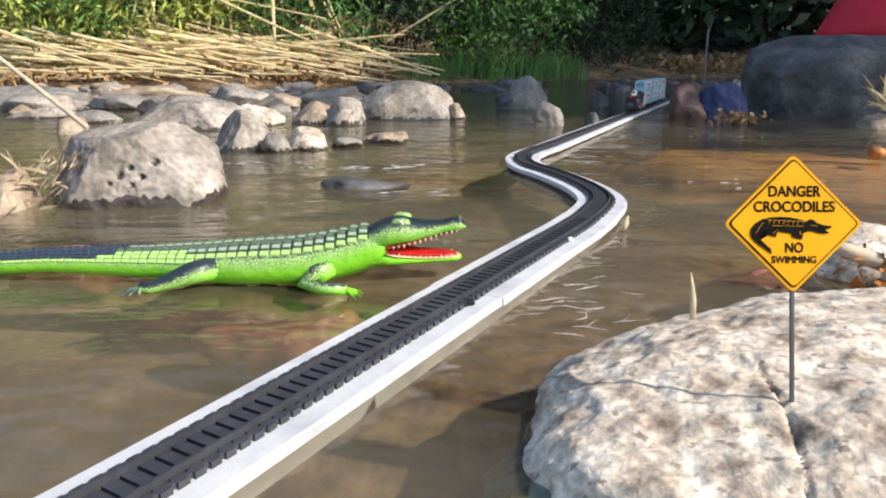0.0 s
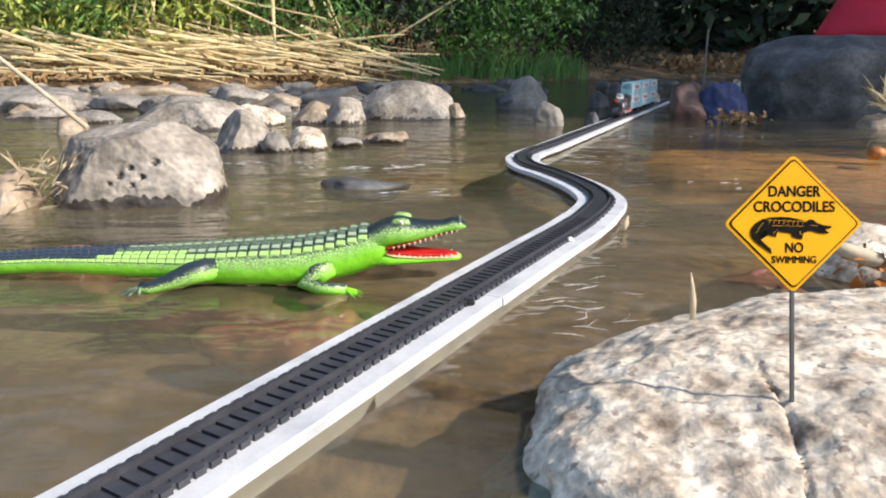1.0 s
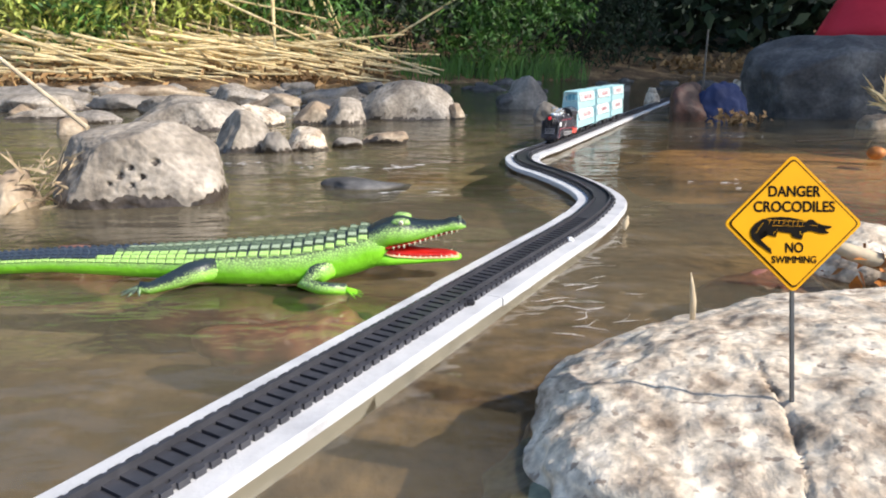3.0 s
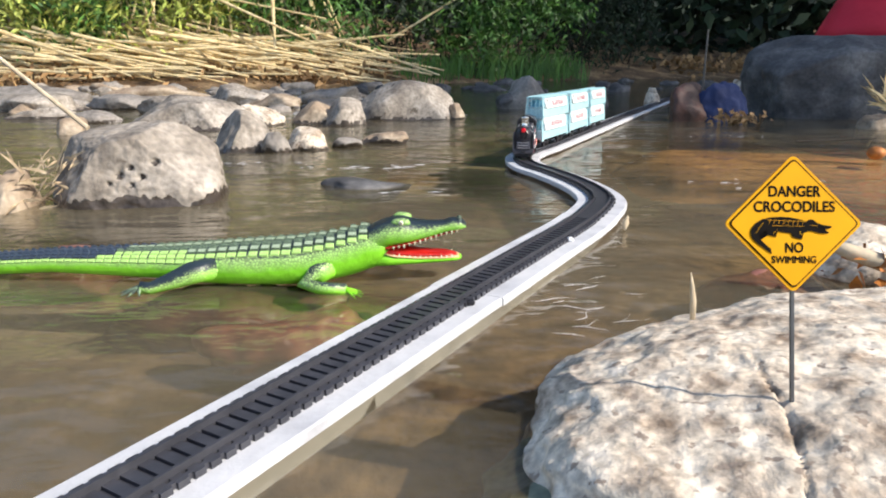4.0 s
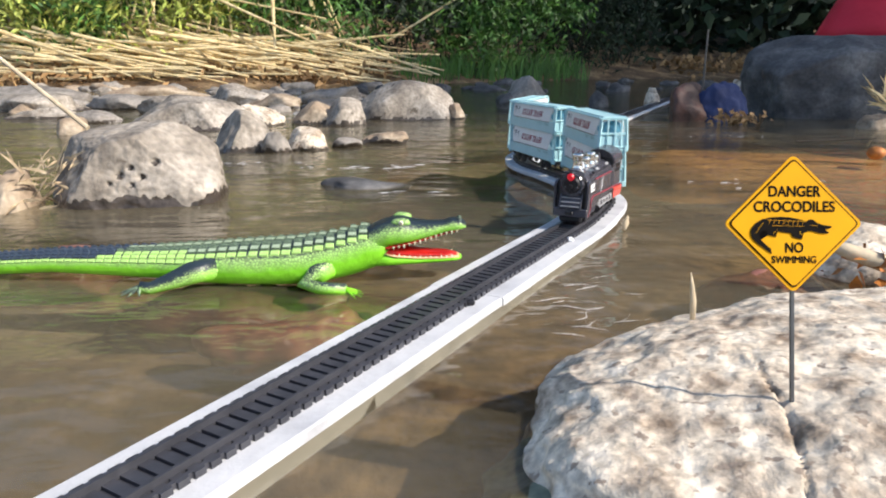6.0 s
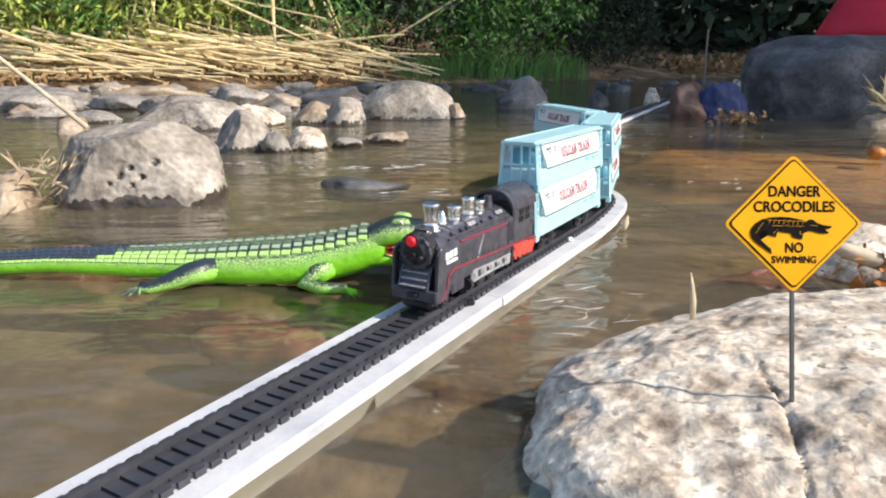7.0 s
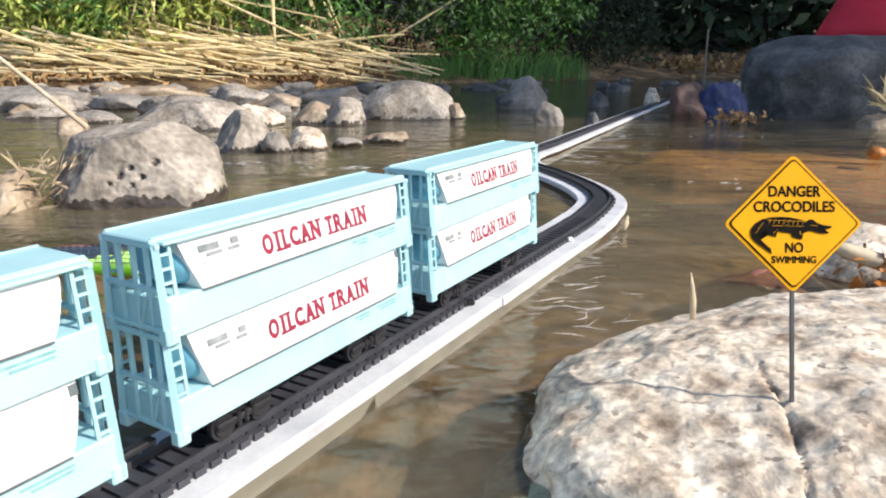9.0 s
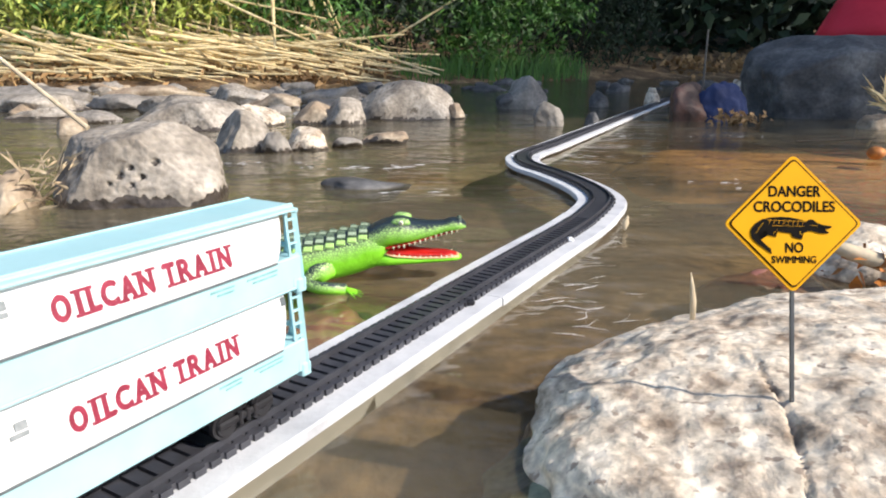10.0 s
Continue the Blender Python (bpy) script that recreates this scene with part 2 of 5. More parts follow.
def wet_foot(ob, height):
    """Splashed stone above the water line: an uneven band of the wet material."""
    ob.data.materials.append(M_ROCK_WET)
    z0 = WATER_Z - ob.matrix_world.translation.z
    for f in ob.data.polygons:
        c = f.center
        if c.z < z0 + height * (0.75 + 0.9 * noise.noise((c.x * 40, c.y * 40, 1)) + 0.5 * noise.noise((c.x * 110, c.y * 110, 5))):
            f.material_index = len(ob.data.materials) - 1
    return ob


def rock(name, x, y, z, rx, ry, rz, seed, mat, label, turn=0.0, rough=0.18, sub=4, group="", flat=2.4, planes=(), wet=0.0):
    ob = link_mesh(name, rock_mesh(rx, ry, rz, seed, rough, flat, sub, planes), mat, True)
    ob.matrix_world = pose(x, y, z, 0, 0, turn)
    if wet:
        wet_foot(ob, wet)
    return tagged(ob, label, "rock", group)


# ---- the ground, the stream and the banks ----
def bank_line(x):
    """Where the far bank meets the water, as y over x."""
    pts = [(-12, 4.6), (-3.2, 5.0), (-1.8, 5.3), (-0.5, 6.0), (1.0, 7.2), (3.0, 8.6), (6.0, 9.2), (14, 8.0)]
    for (a, b), (c, d) in zip(pts, pts[1:]):
        if x <= c:
            return b + (d - b) * max(0, x - a) / (c - a)
    return pts[-1][1]


def ground_height(x, y):
    b = bank_line(x)
    n1 = noise.noise((x * 0.8, y * 0.8, 3)) * 0.1 + noise.noise((x * 3, y * 3, 7)) * 0.03
    if y > b - 0.4:
        d = y - b + 0.4
        return -0.06 + min(1.0, d / 0.5) * 0.08 + max(0, d - 0.45) * 0.16 + n1 * min(1, d)
    side = max(0.0, abs(x) - 9.0)
    back = max(0.0, -3.0 - y)
    return -0.06 + n1 * 0.12 + 0.25 * (side + back) + 0.012 * noise.noise((x * 6, y * 6, 1))


def build_ground():
    bm = bmesh.new()
    xs = sorted(set([-900, -200, -60, -30, -20, 20, 30, 60, 200, 900] + [round(-14 + 0.25 * k, 3) for k in range(113)] + [round(-1.2 + 0.06 * k, 3) for k in range(50)]))
    ys = sorted(set([-900, -200, -60, -30, -15, 25, 40, 80, 200, 900] + [round(-8 + 0.25 * k, 3) for k in range(97)] + [round(0.1 + 0.06 * k, 3) for k in range(40)]))
    # beyond y = 16 a hillside is added to close sky gaps in the woods
    grid = [[bm.verts.new((x, y, ground_height(max(-14, min(14, x)), max(-8, min(16, y))) + 0.5 * max(0, min(y, 80) - 16))) for x in xs] for y in ys]
    for r0, r1 in zip(grid, grid[1:]):
        for i in range(len(xs) - 1):
            f = bm.faces.new((r0[i], r0[i + 1], r1[i + 1], r1[i]))
            c = f.calc_center_median()
            # 2 is the hillside colour with shade painted in, 1 bank, 0 bed
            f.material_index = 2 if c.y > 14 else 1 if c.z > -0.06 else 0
    ob = link_mesh("ground", bm, [M_BED, M_BANK, M_HILL_SHADED], True)
    tagged(ob, "gravel stream bed rising to a bank of leaf litter", "ground", kind="structure")


def build_water():
    def steps(lo, a, b, hi, fine, coarse):
        return sorted(set([round(lo + coarse * k, 4) for k in range(int((a - lo) / coarse) + 1)] + [round(a + fine * k, 4) for k in range(int((b - a) / fine) + 1)] + [round(b + coarse * k, 4) for k in range(1, int((hi - b) / coarse) + 1)]))
    xs, ys = steps(-12, -0.8, 1.0, 14, 0.009, 0.16), steps(-6, 0.16, 2.0, 12, 0.008, 0.16)
    pools = ((0.74, 1.44, 0.52, 0.36), (-0.12, 0.500, 0.12, 0.06), (-0.385, 0.665, 0.07, 0.05), (0.09, 0.30, 0.12, 0.16), (0.33, 0.60, 0.10, 0.06), (0.02, 1.08, 0.12, 0.16), (-0.12, 1.05, 0.10, 0.06))
    verts, shallow = [], []
    for y in ys:
        for x in xs:
            near = 1.0 if -0.8 <= x <= 1.0 and 0.16 <= y <= 2.0 else 0.0
            stir = 1.7 * math.exp(-((x - 0.10) / 0.07) ** 2 - ((y - 0.49) / 0.08) ** 2) + 0.6 * math.exp(-((x - 0.35) / 0.2) ** 2 - ((y - 1.25) / 0.12) ** 2)
            z = 0.0014 * noise.noise((x * 5, y * 9, 0)) + near * (0.0007 * noise.noise((x * 12, y * 26, 5)) + 0.0020 * stir * noise.noise((x * 22, y * 48, 9)))
            verts.append((x, y, WATER_Z + z))
            shallow.append(min(1.0, sum(math.exp(-((x - a) / c) ** 2 - ((y - b) / d) ** 2) for a, b, c, d in pools)))
    w = len(xs)
    faces = [(j * w + i, j * w + i + 1, (j + 1) * w + i + 1, (j + 1) * w + i) for j in range(len(ys) - 1) for i in range(w - 1)]
    me = bpy.data.meshes.new("water")
    me.from_pydata(verts, [], faces)
    me.attributes.new("shallow", "FLOAT", "POINT").data.foreach_set("value", shallow)
    me.materials.append(M_WATER)
    me.shade_smooth()
    ob = new("water", me)
    ob.visible_shadow = False
    tagged(ob, "shallow murky olive-brown stream with small ripples", "water", kind="structure")


build_ground()
build_water()

# sunlit sand under the shallow water beyond the bends
for nm, (x, y, rx, ry) in {"sand_bar": (0.70, 1.44, 0.52, 0.42)}.items():
    ob = link_mesh(nm, rock_mesh(rx, ry, 0.075, 77, 0.2), M_SAND, True)
    ob.matrix_world = pose(x, y, -0.088)
    tagged(ob, "orange sand bar under shallow water", "sand bar", kind="structure")


# ---- the track ----
RAIL_Z = 0.0107
CENTRE = [(-0.5962, -0.5575), (-0.4310, -0.2717), (-0.2658, 0.0140), (-0.1007, 0.2996), (0.0095, 0.4901), (0.0921, 0.6329), (0.1472, 0.7282), (0.1826, 0.8008), (0.2068, 0.8679), (0.2101, 0.9383), (0.1980, 1.0153), (0.1760, 1.0978), (0.1540, 1.1616), (0.1463, 1.2254), (0.1529, 1.2958), (0.1771, 1.3651), (0.2167, 1.4421), (0.3014, 1.6269), (0.3872, 1.8150), (0.5720, 2.2220), (0.9768, 3.1053), (1.2320, 3.6630)]


def spline(points, n=30):
    """Centripetal Catmull-Rom through the points, then the running length along it."""
    P = [np.array(q, float) for q in points]
    P = [2 * P[0] - P[1]] + P + [2 * P[-1] - P[-2]]
    o = []
    for i in range(1, len(P) - 2):
        a, b, c, d = P[i - 1:i + 3]
        t1 = np.linalg.norm(b - a) ** 0.5
        t2 = t1 + np.linalg.norm(c - b) ** 0.5
        t3 = t2 + np.linalg.norm(d - c) ** 0.5
        for t in np.linspace(t1, t2, n, endpoint=False):
            a1 = (t1 - t) / t1 * a + t / t1 * b
            a2 = (t2 - t) / (t2 - t1) * b + (t - t1) / (t2 - t1) * c
            a3 = (t3 - t) / (t3 - t2) * c + (t - t2) / (t3 - t2) * d
            b1 = (t2 - t) / t2 * a1 + t / t2 * a2
            b2 = (t3 - t) / (t3 - t1) * a2 + (t - t1) / (t3 - t1) * a3
            o.append((t2 - t) / (t2 - t1) * b1 + (t - t1) / (t2 - t1) * b2)
    o.append(P[-2])
    o = np.array(o)
    return o, np.r_[0, np.cumsum(np.linalg.norm(np.diff(o, axis=0), axis=1))] - 0.99


LINE, RUN = spline(CENTRE)


def on_track(s):
    """The centre line at s metres (0 near the camera, growing away from it)."""
    return Vector((float(np.interp(s, RUN, LINE[:, 0])), float(np.interp(s, RUN, LINE[:, 1]))))


def track_frame(s):
    a, b = on_track(s - 0.006), on_track(s + 0.006)
    d = (b - a).normalized()
    return on_track(s), d, Vector((d.y, -d.x))


def sweep(s0, s1, step, profile):
    """A closed profile of (lateral, height) carried along the track."""
    k = max(2, int((s1 - s0) / step))
    rings = []
    for i in range(k + 1):
        c, d, n = track_frame(s0 + (s1 - s0) * i / k)
        rings.append([(c.x + n.x * u, c.y + n.y * u, v) for u, v in profile])
    return loft(rings)


FOAM_CUTS = [-0.946, -0.330, 0.237, 0.550, 0.770, 1.067, 1.430, 1.980, 2.640, 3.520]


def build_track():
    top = RAIL_Z - 0.0044
    for k, (a, b) in enumerate(zip(FOAM_CUTS, FOAM_CUTS[1:])):
        rnd = random.Random(k)
        hw = 0.0320 + rnd.uniform(-0.0008, 0.0008)
        dz = -0.0002 * (k % 2)
        bm = sweep(a + 0.0001, b - 0.0001, 0.008, [(-0.009, -0.030), (-0.009, -0.0004), (-hw, -0.0002), (-hw, top - 0.001 + dz), (-hw + 0.001, top + dz), (hw - 0.001, top + dz), (hw, top - 0.001 + dz), (hw, -0.0002), (0.009, -0.0004), (0.009, -0.030)])
        ob = link_mesh("foam_board", bm, M_FOAM)
        tagged(ob, "white foam board strip lying in the water under the track", "foam board", "foam boards under the track")
    base, gauge = RAIL_Z - 0.0042, 0.0101
    for k, (a, b) in enumerate(zip([-0.935, -0.462, -0.165, 0.132, 0.407, 0.517, 0.721, 0.924, 1.133, 1.375, 1.760, 2.200, 2.695], [-0.462, -0.165, 0.132, 0.407, 0.517, 0.721, 0.924, 1.133, 1.375, 1.760, 2.200, 2.695, 3.465])):
        c, d, n = track_frame((a + b) / 2)
        t = empty("track_section", Matrix.Translation((c.x, c.y, base)))
        tagged(t, "black plastic toy railway track section on foam board", "railway track", "track sections")
        inv = Matrix.Translation((-c.x, -c.y, -base))
        def put(name, bm, label=""):
            bmesh.ops.transform(bm, matrix=inv, verts=bm.verts)
            return part(name, bm, M_TRACK, t, label)
        for side in (-1, 1):
            put("rail", sweep(a, b, 0.008, [(side * gauge - 0.0012, base + 0.0015), (side * gauge - 0.0009, base + 0.0062), (side * gauge + 0.0009, base + 0.0062), (side * gauge + 0.0012, base + 0.0015)]))
            put("edge_strip", sweep(a, b, 0.008, [(side * 0.0147 - 0.0014, base + 0.0002), (side * 0.0147 - 0.0012, base + 0.0032), (side * 0.0147 + 0.0012, base + 0.0032), (side * 0.0147 + 0.0014, base + 0.0002)]))
        put("track_bed", sweep(a, b, 0.008, [(-0.0135, base), (-0.0135, base + 0.0012), (0.0135, base + 0.0012), (0.0135, base)]))
        curved = 0.50 < a < 1.10
        if curved:
            put("track_web", sweep(a, b, 0.008, [(-0.0088, base + 0.0010), (-0.0084, base + 0.0034), (0.0084, base + 0.0034), (0.0088, base + 0.0010)]))
        m = int((b - a) / (0.0200 if curved else 0.0087))
        for i in range(m):
            s = a + (i + 0.5) * (b - a) / m
            q, dd, nn = track_frame(s)
            rot = Matrix.Rotation(math.atan2(nn.y, nn.x), 4, "Z")
            bm = box((q.x, q.y, base + 0.0013), (0.0348, 0.0060, 0.0034 if not curved else 0.0024), 0.0, rot)
            put("sleeper", bm)
    # small bright clips at the joints
    for s, side in ((0.4235, 1), (1.06, -1), (0.21, 1)):
        q, d, n = track_frame(s)
        ob = link_mesh("track_clip", box((0, 0, 0.002), (0.006, 0.006, 0.0040), 0.001), M_WHITE if s != 0.21 else M_BLACK)
        ob.matrix_world = pose(q.x + n.x * side * 0.0185, q.y + n.y * side * 0.0185, base + 0.0002)
        tagged(ob, "small plastic clip at a track joint", "track clip")


build_track()


# ---- the train ----
CAR_L, CAR_GAP, LOCO_L, LOCO_GAP = 0.178, 0.0247, 0.168, 0.0035


def text_mesh(word, size):
    cu = bpy.data.curves.new("word", "FONT")
    cu.body, cu.size, cu.align_x, cu.align_y = word, size, "CENTER", "CENTER"
    cu.extrude = size * 0.004
    ob = bpy.data.objects.new("word", cu)
    me = bpy.data.meshes.new_from_object(ob)
    bpy.data.objects.remove(ob)
    bpy.data.curves.remove(cu)
    bm = bmesh.new()
    bm.from_mesh(me)
    bpy.data.meshes.remove(me)
    return bm


def embolden(bm, bold):
    src = list(bm.verts) + list(bm.edges) + list(bm.faces)
    for k, (dx, dy) in enumerate(((bold, 0), (-bold, 0), (0, bold), (0, -bold), (bold * 0.7, bold * 0.7), (-bold * 0.7, -bold * 0.7))):
        d = bmesh.ops.duplicate(bm, geom=src)["geom"]
        bmesh.ops.translate(bm, verts=[v for v in d if isinstance(v, bmesh.types.BMVert)], vec=(dx, dy, 0.00001 * (k + 1)))


def extent(bm, axis):
    vals = [v.co[axis] for v in bm.verts]
    return min(vals), max(vals)


def lettering(name, word, size, width, m, mat, parent, bold=0.0, label=""):
    bm = text_mesh(word, size)
    if bold:
        embolden(bm, bold)
    a, b = extent(bm, 0)
    bmesh.ops.transform(bm, matrix=m @ Matrix.Diagonal((width / (b - a), 1, 1, 1)), verts=bm.verts)
    return part(name, bm, mat, parent, label)


# where a slab-serif letter carries its bars: (along 0..1, at top) pairs
SERIFS = {"I": ((0.5, 0), (0.5, 1)), "L": ((0.12, 0), (0.12, 1)), "A": ((0.08, 0), (0.92, 0)), "N": ((0.08, 0), (0.08, 1), (0.92, 1)), "T": ((0.5, 0),), "R": ((0.12, 0), (0.92, 0))}


def slab_lettering(word, height, width, m, mat, parent):
    """Bold slab-serif capitals of a given height and overall width, centred on m, as one print."""
    out = bmesh.new()
    pen, stroke = 0.0, height * 0.23
    for ch in word:
        if ch == " ":
            pen += height * 0.40
            continue
        bm = text_mesh(ch, height * 1.35)
        (x0, x1), (y0, y1) = extent(bm, 0), extent(bm, 1)
        w = {"I": stroke * 2.1, "L": height * 0.54, "T": height * 0.66}.get(ch, height * 0.74)
        sx = (stroke * 0.5 if ch == "I" else w - 0.5 * stroke) / max(1e-6, x1 - x0)
        bmesh.ops.transform(bm, matrix=Matrix.Translation((pen + w / 2, 0, 0)) @ Matrix.Diagonal((sx, height * 0.88 / (y1 - y0), 1, 1)) @ Matrix.Translation((-(x0 + x1) / 2, -(y0 + y1) / 2, 0)), verts=bm.verts)
        embolden(bm, stroke * 0.27)
        for u, top in SERIFS.get(ch, ()):
            add_box(bm, (pen + u * w, (height / 2 - stroke * 0.25) * (1 if top else -1), 0), (stroke * 2.1, stroke * 0.55, 0.0002))
        me = bpy.data.meshes.new("letter")
        bm.to_mesh(me)
        bm.free()
        out.from_mesh(me)
        bpy.data.meshes.remove(me)
        pen += w + height * (0.03 if ch == "L" else 0.09)
    a, b = extent(out, 0)
    bmesh.ops.transform(out, matrix=m @ Matrix.Diagonal((width / (b - a), 1, 1, 1)) @ Matrix.Translation((-(a + b) / 2, 0, 0)), verts=out.verts)
    return part("lettering", out, mat, parent, "crimson slab-serif lettering")


def wheel_bm(r, w):
    bm = bmesh.new()
    turn = Matrix.Rotation(radians(90), 4, "Y")
    bmesh.ops.create_cone(bm, cap_ends=True, segments=22, radius1=r, radius2=r, depth=w, matrix=turn)
    for sx in (-1, 1):
        face = Matrix.Translation((sx * w * 0.6, 0, 0)) @ Matrix.Rotation(radians(90 * sx), 4, "Y")
        bmesh.ops.create_cone(bm, cap_ends=True, segments=22, radius1=r * 0.82, radius2=r * 0.74, depth=w * 0.5, matrix=face)
        bmesh.ops.create_cone(bm, cap_ends=True, segments=12, radius1=r * 0.40, radius2=r * 0.28, depth=w * 1.2, matrix=face)
    return bm


def on_side(sx, half, y, z, lean=0.0):
    """A print's place on the side sx (+1 or -1) of a vehicle: upright, leaning in at the top by lean degrees."""
    return Matrix.Translation((sx * half, y, z)) @ Matrix.Rotation(radians(90 * sx), 4, "Z") @ Matrix.Rotation(radians(90 - lean), 4, "X")


def build_wagon():
    """A two-decker tank wagon; its front end is at y = -CAR_L / 2, the rail head at z = 0."""
    car = empty("tank_wagon")
    half, hw = CAR_L / 2, 0.0190
    front = -half
    for z0, z1, seam in ((0.0180, 0.0628, 0.0350), (0.0628, 0.1012, 0.0785)):
        h = z1 - z0
        side = [(hw + 0.0004, seam), (hw + 0.0008, seam + 0.002), (hw + 0.0004, seam + 0.25 * (z1 - seam)), (hw - 0.0010, seam + 0.55 * (z1 - seam)), (hw - 0.0030, seam + 0.85 * (z1 - seam)), (hw - 0.0046, z1 - 0.0006)]
        lean = math.degrees(math.atan2(0.0040, 0.75 * (z1 - seam)))
        # the barrel-sided tank, its ends raked so that the foot is shorter than the top
        rings = []
        for s in (-1, 1):
            ring = []
            for u, v in side + [(-a, b) for a, b in side[::-1]]:
                cut = 0.0115 + 0.0075 * max(0.0, (z1 - v) / (z1 - seam)) ** 1.6
                ring.append((u, s * (half - cut), v))
            rings.append(ring)
        part("tank", loft(rings), M_WHITE, car, "white tank side")
        bm = box((0, 0, (z0 + seam) / 2), (2 * hw, CAR_L - 0.0036, seam - z0), 0.0008)
        part("skirt", bm, M_BLUE, car, "pale blue skirt")
        for sy in (-1, 1):
            # the rounded tank end behind the ladders, with its shade painted in
            bm = bmesh.new()
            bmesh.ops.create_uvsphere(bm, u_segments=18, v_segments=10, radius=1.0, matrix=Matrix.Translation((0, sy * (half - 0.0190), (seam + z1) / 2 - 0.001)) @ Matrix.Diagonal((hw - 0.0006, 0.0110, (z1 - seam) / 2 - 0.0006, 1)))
            part("tank_end", bm, M_BLUE_SHADED, car, "rounded tank end, its shade painted as a deeper blue", True)
            y = sy * (half - 0.0014)
            for u, w in ((-0.40, 0.0020), (0.10, 0.0020), (0.52, 0.0016)):
                part("end_post", box((u * hw, y, (z0 + z1) / 2 + 0.002), (w, 0.0022, h - 0.003), 0.0004), M_BLUE, car)
            for v in (0.06, 0.50, 0.97):
                part("end_beam", box((0, y, z0 + h * v), (2 * hw - 0.0030, 0.0024, 0.0024), 0.0005), M_BLUE, car)
            part("brace", rod((0.10 * hw, y, z0 + 0.06 * h), (0.52 * hw, y, z0 + 0.50 * h), 0.0009, seg=6), M_BLUE, car)
            for sx in (-1, 1):
                a, b = (sx * (hw - 0.0006), y, z0 - 0.001), (sx * (hw - 0.0034), y, z1 - 0.0006)
                part("corner_post", rod(a, b, 0.0021, 0.0018, 4), M_BLUE, car)
                part("ladder_rail", rod((sx * (hw - 0.0004), y - sy * 0.0062, z0 + 0.001), (sx * (hw - 0.0036), y - sy * 0.0062, z1 - 0.002), 0.0009, seg=6), M_BLUE, car)
                for q in range(6):
                    t = 0.12 + 0.15 * q
                    part("ladder_step", box((sx * (hw - 0.0004 - 0.003 * t), y - sy * 0.0032, z0 + h * t), (0.0014, 0.0064, 0.0010)), M_BLUE, car)
                part("corner_foot", box((sx * (hw - 0.0020), y - sy * 0.0012, z0 + 0.0005), (0.0056, 0.0066, 0.0075), 0.0008), M_BLUE, car)
        for sx in (-1, 1):
            reach = CAR_L - 0.0380
            part("seam", box((sx * (hw + 0.0006), 0, seam - 0.0002), (0.0012, reach, 0.0007)), M_SEAM, car)
            part("seam", box((sx * (hw - 0.0047), 0, z1 - 0.0013), (0.0010, CAR_L - 0.0220, 0.0006)), M_SEAM, car)
            part("ledge", box((sx * (hw - 0.0030), 0, z1 - 0.0002), (0.0060, CAR_L - 0.0060, 0.0014), 0.0004), M_BLUE, car)
            zc = seam + 0.44 * (z1 - seam)
            face = hw - 0.00045
            slab_lettering("OILCAN TRAIN", 0.0096, 0.0795, on_side(sx, face, sx * (front + 0.0945), zc, lean), M_TEXT, car)
            # small print: two columns of unreadable lines, and a line on the skirt
            for q, (y, w) in enumerate(((0.0255, 0.0105), (0.0385, 0.0062))):
                for j in range(4):
                    bm = box((0.0011 * ((j * 2 + q) % 3), 0.0052 - 0.0030 * j, 0.0001), (w - 0.0022 * ((j + q) % 2), (0.0030, 0.0016, 0.0018, 0.0012)[j], 0.0002))
                    bmesh.ops.transform(bm, matrix=on_side(sx, face + 0.0001, sx * (front + y), zc + 0.0012, lean), verts=bm.verts)
                    part("print_bar", bm, M_GREYTEXT if j < 2 else M_PALETEXT, car)
            for y, w in ((0.1265, 0.0130), (0.1500, 0.0190)):
                for j in range(2):
                    bm = box((0.0015 * j, -0.0020 * j, 0), (w - 0.004 * j, 0.0010, 0.0004))
                    bmesh.ops.transform(bm, matrix=on_side(sx, hw + 0.0001, sx * (front + y), seam - 0.0035), verts=bm.verts)
                    part("print_bar", bm, M_TEALTEXT, car)
            part("corner_plate", box((sx * (hw - 0.0031), half - 0.0135, z1 - 0.0055), (0.0010, 0.0032, 0.0042), 0.0, Matrix.Rotation(radians(-12 * sx), 4, "Y")), M_SEAM, car)
    part("roof", box((0, 0, 0.1016), (0.0296, CAR_L, 0.0022), 0.0007), M_BLUE, car, "pale blue flat roof")
    for sx in (-1, 1):
        part("roof_edge", box((sx * 0.0140, 0, 0.1030), (0.0012, CAR_L - 0.002, 0.0009), 0.0002), M_BLUE, car)
    part("underframe", box((0, 0, 0.0162), (0.020, CAR_L * 0.93, 0.0042), 0.0006), M_BLACK, car)
    for sy in (-1, 1):
        yb = sy * (half - 0.040)
        bogie = part("bogie", box((0, yb, 0.0118), (0.020, 0.030, 0.0046), 0.0008), M_BLACK, car, "black bogie")
        for sx in (-1, 1):
            part("bogie_side", box((sx * 0.0148, yb, 0.0102), (0.0018, 0.034, 0.0036), 0.0008), M_BLACK, bogie)
            for q in (-0.0045, 0.0, 0.0045):
                part("spring", rod((sx * 0.0152, yb + q, 0.0070), (sx * 0.0152, yb + q, 0.0135), 0.0013, seg=8), M_BLACK, bogie)
            for w in (-1, 1):
                bm = wheel_bm(0.0074, 0.0026)
                bmesh.ops.translate(bm, verts=bm.verts, vec=(sx * 0.0116, yb + w * 0.0115, 0.0094))
                part("wheel", bm, M_BLACK, bogie)
        part("coupling", box((0, sy * (half + 0.006), 0.0125), (0.0050, 0.0150, 0.0030), 0.0006), M_BLACK, car)
    return car


